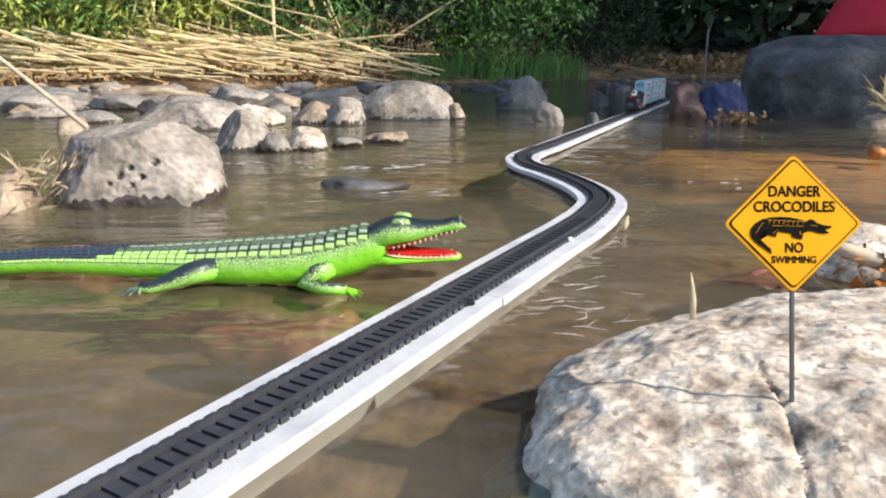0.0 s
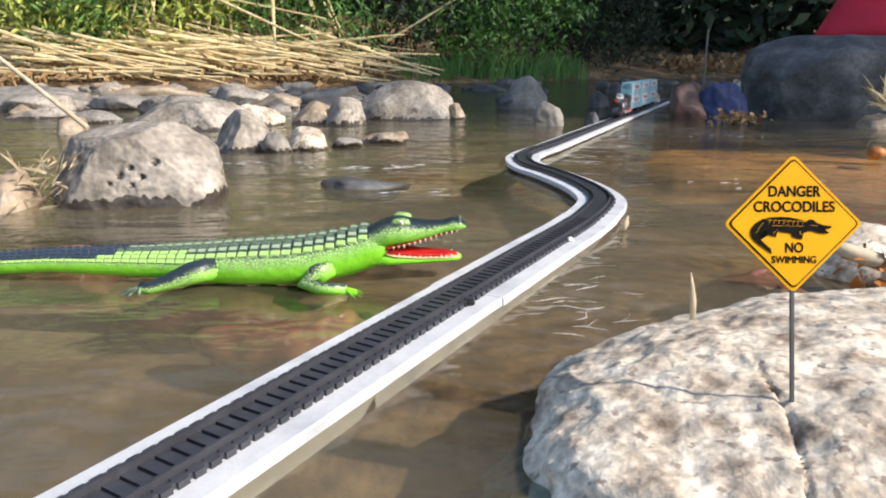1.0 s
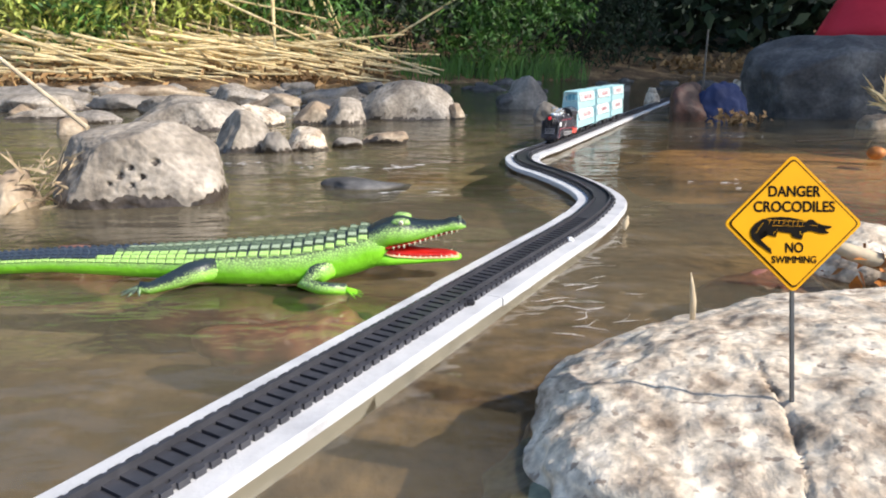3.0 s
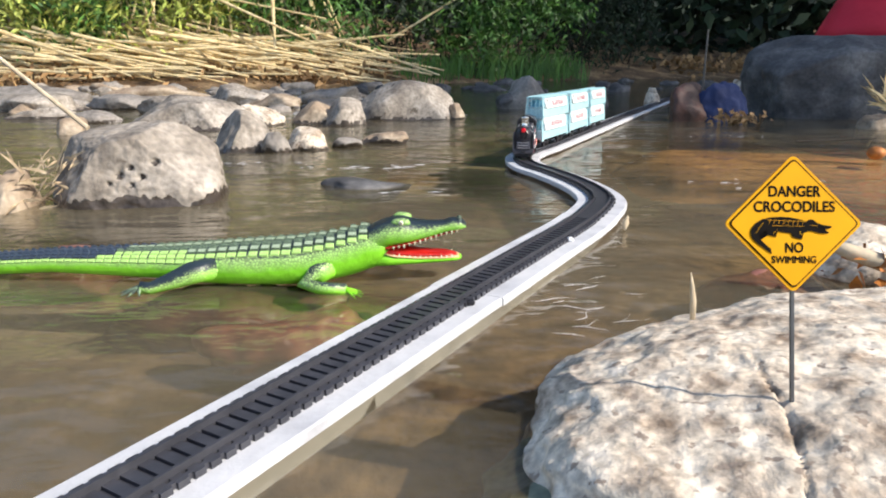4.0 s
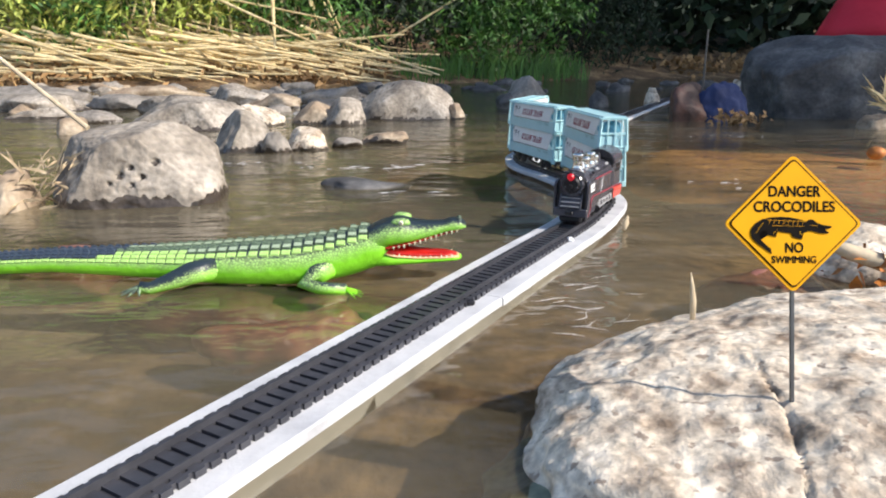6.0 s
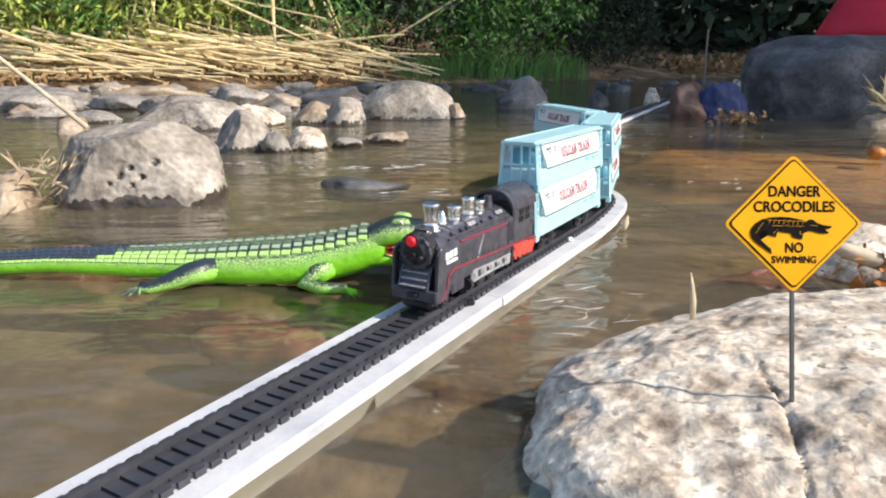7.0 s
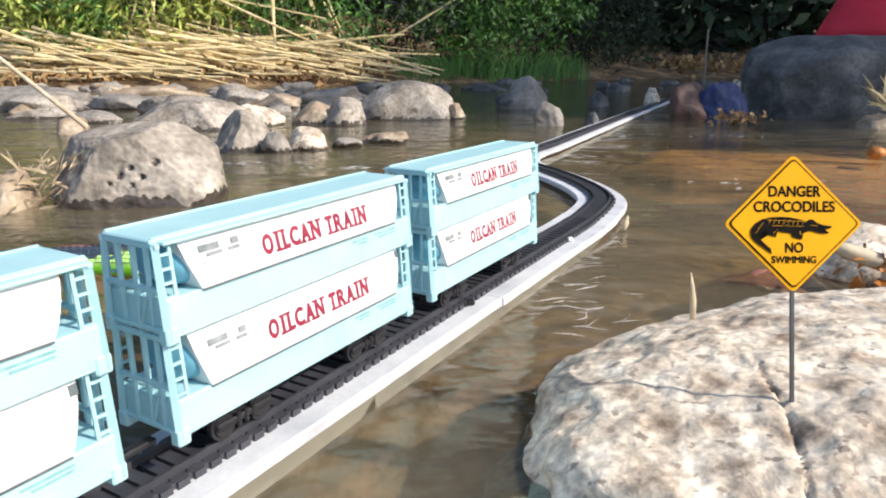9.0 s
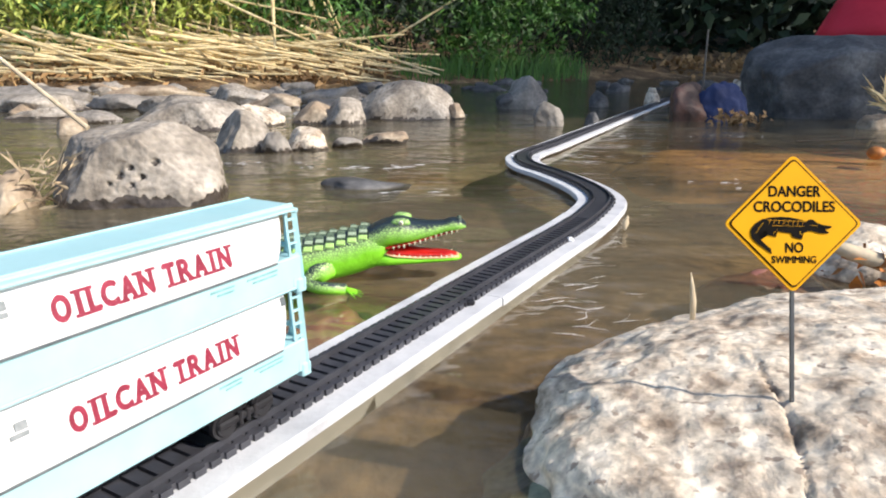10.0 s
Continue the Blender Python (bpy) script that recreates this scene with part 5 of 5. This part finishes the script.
# ---- plants ----
def leaf_cloud(name, spots, mat, parent=None, label="", up=0.3):
    """Many small bent leaves. spots: (centre, number, spread xyz, leaf length, leaf width, seed)."""
    verts, faces = [], []
    for c, n, spread, ll, lw, seed in spots:
        rs = np.random.RandomState(seed)
        p = np.array(c) + rs.normal(0, 1, (n, 3)) * np.array(spread) * 0.5
        d = rs.normal(0, 1, (n, 3)) + np.array([0, 0, up])
        d /= np.linalg.norm(d, axis=1)[:, None]
        w = np.cross(d, rs.normal(0, 1, (n, 3)))
        w /= np.linalg.norm(w, axis=1)[:, None] + 1e-6
        ln = ll * rs.uniform(0.5, 1.3, (n, 1))
        base = len(verts)
        a, b = p, p + d * ln
        m = (a + b) / 2 + np.array([0, 0, 1]) * ln * 0.08
        for i in range(n):
            verts += [tuple(a[i]), tuple(m[i] - w[i] * lw), tuple(b[i]), tuple(m[i] + w[i] * lw)]
            k = base + 4 * i
            faces += [(k, k + 1, k + 2), (k, k + 2, k + 3)]
    me = bpy.data.meshes.new(name)
    me.from_pydata(verts, [], faces)
    me.materials.append(mat)
    ob = new(name, me)
    if parent:
        ob.parent = parent
    return tagged(ob, label)


def blades(name, spots, mat, label, category):
    """Upright bent grass blades. spots: (x, y, z, number, radius, height, seed)."""
    verts, faces = [], []
    for x, y, z, n, r, h, seed in spots:
        rnd = random.Random(seed)
        for _ in range(n):
            a, d = rnd.uniform(0, math.tau), r * math.sqrt(rnd.random())
            bx, by = x + d * math.cos(a), y + d * math.sin(a)
            hh, w = h * rnd.uniform(0.5, 1.2), h * rnd.uniform(0.012, 0.025)
            lx, ly = rnd.gauss(0, 0.28) * hh, rnd.gauss(0, 0.28) * hh
            k = len(verts)
            verts += [(bx - w, by, z - 0.03), (bx + w, by, z - 0.03), (bx + lx * 0.4 + w, by + ly * 0.4, z + hh * 0.6), (bx + lx * 0.4 - w, by + ly * 0.4, z + hh * 0.6), (bx + lx, by + ly, z + hh)]
            faces += [(k, k + 1, k + 2, k + 3), (k + 3, k + 2, k + 4)]
    me = bpy.data.meshes.new(name)
    me.from_pydata(verts, [], faces)
    me.materials.append(mat)
    return tagged(new(name, me), label, category, kind="stuff")


def build_plants():
    rnd = random.Random(9)
    # sunlit yellow-green thicket on the near stretch of the far bank
    for k in range(8):
        x = -4.6 + k * 0.5
        y = bank_line(x) + rnd.uniform(0.75, 1.25)
        z = ground_height(x, y)
        t = empty("shrub", Matrix.Translation((x, y, z)))
        tagged(t, "sunlit yellow-green bamboo thicket on the bank", "shrub", "shrubs on the bank")
        bm = bmesh.new()
        for j in range(7):
            add_rod(bm, (rnd.uniform(-0.3, 0.3), rnd.uniform(-0.2, 0.2), -0.05), (rnd.uniform(-0.5, 0.5), rnd.uniform(-0.3, 0.3), rnd.uniform(1.0, 1.9)), 0.012, 0.005, 6)
        part("stem", bm, M_STRAW, t, "straw-coloured stems")
        spots = [((rnd.uniform(-0.4, 0.4), rnd.uniform(-0.4, 0.3), rnd.uniform(0.10, 1.5)), 120, (0.32, 0.32, 0.26), 0.11, 0.012, 40 * k + j) for j in range(17)]
        leaf_cloud("foliage", spots, M_LEAF_YELLOW if k % 3 and k < 7 else M_LEAF, t)
    # bright green shrubs and grass in the middle, shade-toned shrubs at both ends
    for k, (x, dy, w) in enumerate(((-0.45, 0.9, 1.0), (0.1, 0.7, 1.0), (0.55, 0.5, 1.1), (1.0, 0.7, 1.0), (1.6, 0.8, 0.7), (2.2, 0.9, 0.7))):
        y = bank_line(x) + dy
        z = ground_height(x, y)
        t = empty("shrub", Matrix.Translation((x, y, z)))
        tagged(t, "shrub at the water's edge, bright green or in shade-toned leaves", "shrub", "shrubs on the bank")
        bm = bmesh.new()
        for j in range(6):
            add_rod(bm, (rnd.uniform(-0.15, 0.15), rnd.uniform(-0.1, 0.1), -0.1), (rnd.uniform(-0.4, 0.4), rnd.uniform(-0.3, 0.3), rnd.uniform(0.5, 1.1)), 0.010, 0.004, 6)
        part("stem", bm, M_BARK, t)
        spots = [((rnd.uniform(-0.4, 0.4), rnd.uniform(-0.4, 0.3), rnd.uniform(0.08, 1.1)), 120, (0.3, 0.3, 0.24), 0.10, 0.013, 700 + 40 * k + j) for j in range(14)]
        leaf_cloud("foliage", spots, M_LEAF if 0 < k < 4 else M_LEAF_SHADED, t)
    blades("grass", [(x, bank_line(x) + rnd.uniform(0.05, 0.5), 0.02, 60, 0.25, 0.25, 30 + j) for j, x in enumerate([-0.2 + 0.11 * q for q in range(15)])], M_LEAF, "tall green grass along the water's edge", "grass")
    # dark wood behind, closing the place all round; its shade is in the leaf colour
    spots = []
    rs = random.Random(31)
    for j in range(430):
        a = rs.uniform(-0.75, 0.75)
        d = rs.uniform(10.5, 14)
        x, y = math.sin(a) * d * 1.4, math.cos(a) * d
        spots.append(((x, max(y, bank_line(x) + 1.8), 0.4 + rs.random() ** 1.3 * 5.5), 75, (1.3, 0.9, 1.2), 0.30, 0.08, 2000 + j))
    tagged(leaf_cloud("far_woods", spots, M_LEAF_SHADED), "woods behind the stream, their shade put into the leaf colour", "woods", kind="stuff")
    for k in range(12):
        x = -7 + k * 1.35 + rs.uniform(-0.4, 0.4)
        y = bank_line(x) + 2.6 + rs.uniform(0, 2)
        z = ground_height(x, y)
        t = empty("tree", Matrix.Translation((x, y, z)))
        tagged(t, "dark slender tree in the shaded woods", "tree", "trees in the woods")
        bm = rod((0, 0, -0.1), (rs.uniform(-0.4, 0.4), 0, 3.2), 0.10, 0.05, 9)
        add_rod(bm, (0, 0, 1.6), (rs.uniform(-1, 1), 0.3, 3.4), 0.04, 0.015, 7)
        part("trunk", bm, M_BARK, t)
        leaf_cloud("crown", [((rs.uniform(-0.9, 0.9), rs.uniform(-0.8, 0.8), rs.uniform(2.4, 4.6)), 90, (0.9, 0.9, 0.7), 0.20, 0.05, 4000 + k * 20 + j) for j in range(10)], M_LEAF_SHADED, t)
    # tall trees on the sunny side, which shade the upper stream
    for k, (x, y, zc, rad) in enumerate(((11.1, -0.30, 7.5, 1.15), (11.7, 1.4, 7.5, 1.5), (13.6, 4.2, 7.6, 2.1), (14.4, 7.4, 8.0, 2.6))):
        t = empty("tree", Matrix.Translation((x, y, ground_height(x, y))))
        tagged(t, "tall leafy tree beside the stream, casting shade", "tree", "shade trees")
        bm = rod((0, 0, -0.4), (0.1, 0.1, zc), 0.26, 0.10, 10)
        for j in range(5):
            add_rod(bm, (0.05, 0.05, zc * 0.55), (rs.uniform(-1, 1) * rad * 0.7, rs.uniform(-1, 1) * rad * 0.7, zc + rs.uniform(-0.4, 0.8)), 0.07, 0.02, 7)
        part("trunk", bm, M_BARK, t)
        sp = []
        for j in range(46):
            v = Vector((rs.gauss(0, 1), rs.gauss(0, 1), rs.gauss(0, 0.55))).normalized() * rad * rs.random() ** 0.45
            sp.append(((v.x, v.y, zc + v.z * 0.75), 130, (0.8, 0.8, 0.6), 0.26, 0.075, 6000 + k * 60 + j))
        leaf_cloud("crown", sp, M_LEAF_SHADED, t)


build_plants()


def build_bank_clutter():
    rnd = random.Random(17)
    # cut bamboo and cane lying on the bank
    for k in range(190):
        x = rnd.uniform(-3.2, -0.60)
        y = bank_line(x) + rnd.uniform(0.05, 0.85)
        z = ground_height(x, y) + 0.03 + rnd.uniform(0, 0.24)
        ln = rnd.uniform(0.3, 1.5)
        an = radians(rnd.gauss(-8, 24))
        el = radians(rnd.gauss(-6, 6))
        d = Vector((math.cos(an) * math.cos(el), math.sin(an) * 0.4, math.sin(el))) * ln / 2
        ob = link_mesh("bamboo_cane", rod(-d, d, rnd.uniform(0.008, 0.018), rnd.uniform(0.004, 0.010), 7), M_STRAW)
        ob.matrix_world = Matrix.Translation((x, y, z))
        tagged(ob, "sun-bleached dry bamboo cane lying on the bank", "bamboo cane", "canes on the bank")
    # long canes leaning out of the thicket
    for a, b, r in (((-2.45, 5.9, 0.95), (-1.0, 5.5, 0.32), 0.014), ((-2.1, 6.0, 0.75), (-0.95, 5.8, 0.52), 0.010), ((-1.35, 5.7, 0.7), (-1.33, 5.6, 0.28), 0.016), ((-0.55, 6.6, 0.35), (0.15, 6.5, 0.75), 0.012)):
        a, b = Vector(a), Vector(b)
        ob = link_mesh("bamboo_cane", rod(a - (a + b) / 2, b - (a + b) / 2, r, r * 0.6, 8), M_STRAW)
        ob.matrix_world = Matrix.Translation((a + b) / 2)
        tagged(ob, "long dry bamboo cane leaning from the thicket", "bamboo cane", "canes on the bank")
    sp = []
    for k in range(60):
        x = rnd.uniform(-3.6, -0.4)
        y = bank_line(x) + rnd.uniform(0.0, 1.0)
        sp.append(((x, y, ground_height(x, y) + 0.03), 30, (0.4, 0.3, 0.05), 0.09, 0.018, 9000 + k))
    for k in range(26):
        x = rnd.uniform(3.0, 5.0)
        y = bank_line(x) + rnd.uniform(0.2, 1.0)
        sp.append(((x, y, ground_height(x, y) + 0.05), 30, (0.5, 0.3, 0.1), 0.10, 0.03, 9500 + k))
    tagged(leaf_cloud("leaf_litter", sp, M_DRYLEAF, up=0.0), "dry brown leaves littering the bank", "leaves", kind="stuff")
    # the long pale stick over the grey boulder
    a, b = Vector((-0.675, 0.96, 0.247)), Vector((-0.466, 0.90, 0.096))
    ob = link_mesh("stick", rod(a - b, (0, 0, 0), 0.0022, 0.0034, 9), M_TWIG)
    ob.matrix_world = Matrix.Translation(b)
    tagged(ob, "long pale peeled stick leaning on the grey boulder", "stick")


build_bank_clutter()


def build_small():
    # the red tarpaulin tent on the huge boulder
    bm = bmesh.new()
    rings = []
    for k in range(9):
        t = k / 8
        w, h = 0.36 * (1 - 0.72 * t), 0.34 * math.sin(t * 1.45)
        rings.append([(w * math.cos(math.tau * j / 24) * (1 + 0.04 * math.sin(5 * j)), 0.25 * (1 - 0.4 * t) * math.sin(math.tau * j / 24), h) for j in range(24)])
    rings.append([(x * 0.04, y * 0.04, z + 0.012) for x, y, z in rings[-1]])
    ob = link_mesh("tarpaulin", loft(rings), M_RUBY, True)
    ob.matrix_world = pose(1.90, 2.95, 0.26)
    tagged(ob, "crimson tarpaulin draped behind the huge boulder", "tarpaulin")
    ob = link_mesh("draped_cloth", rock_mesh(0.086, 0.06, 0.124, 301, 0.20, 2.0, 5, (((0.3, -0.8, 0.9), 0.92), ((-0.6, -0.7, 0.6), 0.94))), M_NAVY, True)
    ob.matrix_world = pose(0.895, 2.23, 0.0)
    tagged(ob, "wet navy blue cloth draped over a stone", "cloth bundle")
    sp = [((0.885 + 0.018 * k, 2.12, 0.008 + 0.006 * (k % 2)), 34, (0.055, 0.03, 0.014), 0.026, 0.006, 330 + k) for k in range(4)]
    tagged(leaf_cloud("dry_leaves", sp, M_DRYLEAF, up=0.1), "dry tan leaves caught against the cloth", "leaves", kind="stuff")
    ob = link_mesh("stake", rod((0, 0, -0.1), (0, 0, 0.22), 0.004, 0.003, 7), M_POLE)
    ob.matrix_world = pose(0.835, 2.24, 0.06)
    tagged(ob, "thin upright stake behind the reddish boulder", "stake")
    # thin spike of straw on the pale boulder
    ob = link_mesh("straw", loft([[(0.0016 * s * math.cos(a * math.tau / 6) + x, 0.0008 * s * math.sin(a * math.tau / 6), z) for a in range(6)] for x, z, s in ((0.0012, -0.004, 1.1), (0.0006, 0.008, 1.2), (-0.001, 0.018, 0.8), (-0.0024, 0.026, 0.1))]), M_TWIG, True)
    ob.matrix_world = pose(0.150, 0.385, 0.033)
    tagged(ob, "pale dry straw standing on the pale boulder", "straw")
    # leafy drift at the foot of the grey boulder
    sp = [((-0.555 + 0.018 * k, 0.90, 0.012 + 0.012 * k % 0.03), 22, (0.045, 0.04, 0.03), 0.042, 0.0015, 360 + k) for k in range(4)]
    tagged(leaf_cloud("dry_grass_tuft", sp, M_DRYSTALK, up=0.3), "dry grass and twigs caught beside the grey boulder", "dry grass", kind="stuff")
    # driftwood and leaf behind the pale boulder
    ob = link_mesh("driftwood", loft([[(x, r * math.cos(a * math.tau / 9), z + r * math.sin(a * math.tau / 9)) for a in range(9)] for x, z, r in ((-0.05, 0.028, 0.003), (-0.02, 0.018, 0.007), (0.02, 0.006, 0.008), (0.07, 0.0, 0.006), (0.12, -0.006, 0.002))]), M_TWIG, True)
    ob.matrix_world = pose(0.352, 0.525, 0.012, 0, 0, -14)
    tagged(ob, "pale bleached driftwood behind the boulder", "driftwood")
    # orange float
    bm = bmesh.new()
    bmesh.ops.create_uvsphere(bm, u_segments=18, v_segments=12, radius=1, matrix=Matrix.Diagonal((0.017, 0.016, 0.013, 1)))
    ob = link_mesh("fallen_fruit", bm, M_RUSTLEAF, True)
    ob.matrix_world = pose(0.858, 1.345, 0.006)
    tagged(ob, "orange fruit floating at the water's edge", "fruit")


build_small()


def build_froth_and_glints():
    """Small patches of white froth drifting on the water, and white strands for its glints."""
    rnd = random.Random(88)
    bm = bmesh.new()
    for x0, y0, n, sx, sy in ((-0.12, 1.22, 16, 0.16, 0.03), (-0.35, 1.28, 8, 0.12, 0.03), (0.50, 1.05, 8, 0.25, 0.05), (0.75, 1.75, 8, 0.3, 0.05), (-0.3, 2.6, 14, 0.4, 0.2), (-0.055, 0.98, 6, 0.05, 0.01)):
        for _ in range(n):
            cx, cy = rnd.gauss(x0, sx * 0.5), rnd.gauss(y0, sy * 0.5)
            r = rnd.uniform(0.0004, 0.0014) * (0.5 + y0)
            st = rnd.uniform(2.0, 7.0)
            k = 9
            ring = [bm.verts.new((cx + r * st * math.cos(a * math.tau / k) * rnd.uniform(0.7, 1.2), cy + r * math.sin(a * math.tau / k) * rnd.uniform(0.7, 1.2), WATER_Z + 0.0012)) for a in range(k)]
            up = bm.verts.new((cx, cy, WATER_Z + 0.0012 + r * 0.35))
            for a in range(k):
                bm.faces.new((ring[a], ring[(a + 1) % k], up))
    # thin white strands modelled as sky glints where the current runs past the boards
    for k in range(30):
        x, y, an = rnd.gauss(0.100, 0.028), rnd.gauss(0.485, 0.045), rnd.gauss(0.12, 0.22)
        if (x - 0.0095) * 0.866 - (y - 0.4901) * 0.5 < 0.040:
            continue
        wid, steps = rnd.uniform(0.00015, 0.00042), rnd.randint(5, 13)
        last = None
        for i in range(steps + 1):
            w = wid * math.sin(math.pi * (i + 0.3) / (steps + 0.6)) * rnd.uniform(0.5, 1.4)
            nx, ny = -math.sin(an), math.cos(an)
            row = [bm.verts.new((x + nx * w, y + ny * w, WATER_Z + 0.0016)), bm.verts.new((x, y, WATER_Z + 0.0016 + w * 0.6)), bm.verts.new((x - nx * w, y - ny * w, WATER_Z + 0.0016))]
            if last:
                bm.faces.new((last[0], last[1], row[1], row[0])), bm.faces.new((last[1], last[2], row[2], row[1]))
            last = row
            x, y, an = x + 0.0026 * math.cos(an), y + 0.0026 * math.sin(an), an + rnd.gauss(0, 0.16)
    tagged(link_mesh("froth_and_glints", bm, M_WHITE, True), "small white froth flecks and painted ripple glints on the stream", "froth", kind="stuff")
    # a curled pale leaf caught behind the bend
    rings = [[(0.004 * w * math.cos(a * math.tau / 8) - 0.002 * z * 20, 0.0012 * math.sin(a * math.tau / 8), z) for a in range(8)] for z, w in ((-0.003, 0.3), (0.002, 0.8), (0.006, 1.0), (0.010, 0.6), (0.014, 0.1))]
    ob = link_mesh("curled_leaf", loft(rings), M_TWIG, True)
    ob.matrix_world = pose(0.205, 0.742, 0.0, 0, 12, 20)
    tagged(ob, "curled pale dry leaf caught beside the foam board", "leaf")


build_froth_and_glints()


def build_right_edge():
    ob = link_mesh("twig", rod((-0.10, 0.0, 0.0), (0.10, 0.02, 0.004), 0.0024, 0.0012, 7), M_BARK)
    ob.matrix_world = pose(0.92, 1.585, 0.002)
    tagged(ob, "thin brown twig lying in the shallows", "twig")
    sp = [((1.27 + 0.03 * k, 1.90 + 0.03 * k, 0.05), 26, (0.06, 0.06, 0.07), 0.09, 0.004, 1500 + k) for k in range(3)]
    tagged(leaf_cloud("dry_grass_tuft", sp, M_STRAW, up=1.2), "dry straw tuft beside the huge boulder", "dry grass", kind="stuff")
    rock("river_stone", 1.25, 1.98, 0.0, 0.07, 0.05, 0.045, 1601, M_ROCK_TAN, "tan stone beside the huge boulder", 0, 0.3)
    rock("submerged_stone", 0.300, 0.585, -0.028, 0.060, 0.045, 0.026, 1602, M_ROCK_RED, "reddish stone under shallow water behind the boulder", 0, 0.2)
    # brown wet leaves on the driftwood
    sp = [((0.335 + 0.02 * k, 0.520, 0.016), 8, (0.03, 0.02, 0.012), 0.022, 0.005, 1700 + k) for k in range(3)]
    tagged(leaf_cloud("wet_leaves", sp, M_RUSTLEAF, up=0.0), "wet orange-brown leaves caught on driftwood", "leaves", kind="stuff")


build_right_edge()


# ---- what moves ----
NOSE_AT = [(0.0, 2.2830), (0.5, 2.1710), (1.0, 2.0225), (1.5, 1.8278), (2.0, 1.5660), (2.5, 1.4197), (2.7, 1.3570), (3.2, 1.2110), (3.8, 1.0480), (4.1, 0.9670), (4.5, 0.8660), (4.8, 0.7910), (5.2, 0.6840), (5.5, 0.6030), (5.7, 0.5500), (6.2, 0.4080), (6.8, 0.2200), (7.1, 0.1310), (7.5, 0.0130), (8.2, -0.1810), (8.5, -0.2710), (9.0, -0.4220), (9.5, -0.5770), (9.6, -0.6070), (10.0, -0.7225)]


def carriage_pose(front, length, ahead, behind):
    """A vehicle with its front end at `front` on the track, standing on bogies `ahead` and `behind` of that end."""
    a, b = on_track(front + ahead), on_track(front + behind)
    d = (b - a).normalized()
    mid = a + d * (length / 2 - ahead)
    return Matrix.Translation((mid.x, mid.y, RAIL_Z + 0.0003)) @ Matrix.Rotation(math.atan2(-d.x, d.y), 4, "Z")


def motions():
    ts, ss = [a for a, _ in NOSE_AT], [b for _, b in NOSE_AT]
    times = [round(0.1 * k, 2) for k in range(101)]
    nose = [float(v) for v in np.interp(times, ts, ss)]
    pad = [nose[0]] * 3 + nose + [nose[-1]] * 3
    for k in range(3):
        pad[k] = 2 * nose[0] - nose[3 - k]
        pad[-1 - k] = 2 * nose[-1] - nose[-4 + k]
    nose = [sum(pad[k:k + 7]) / 7 for k in range(len(times))]
    walk(LOCO, [(t, carriage_pose(s, LOCO_L, 0.0257, 0.1208)) for t, s in zip(times, nose)])
    gap = LOCO_L + LOCO_GAP
    for car in (WAGON_A, WAGON_B, WAGON_C):
        walk(car, [(t, carriage_pose(s + gap, CAR_L, 0.0430, CAR_L - 0.0430)) for t, s in zip(times, nose)])
        gap += CAR_L + CAR_GAP


motions()
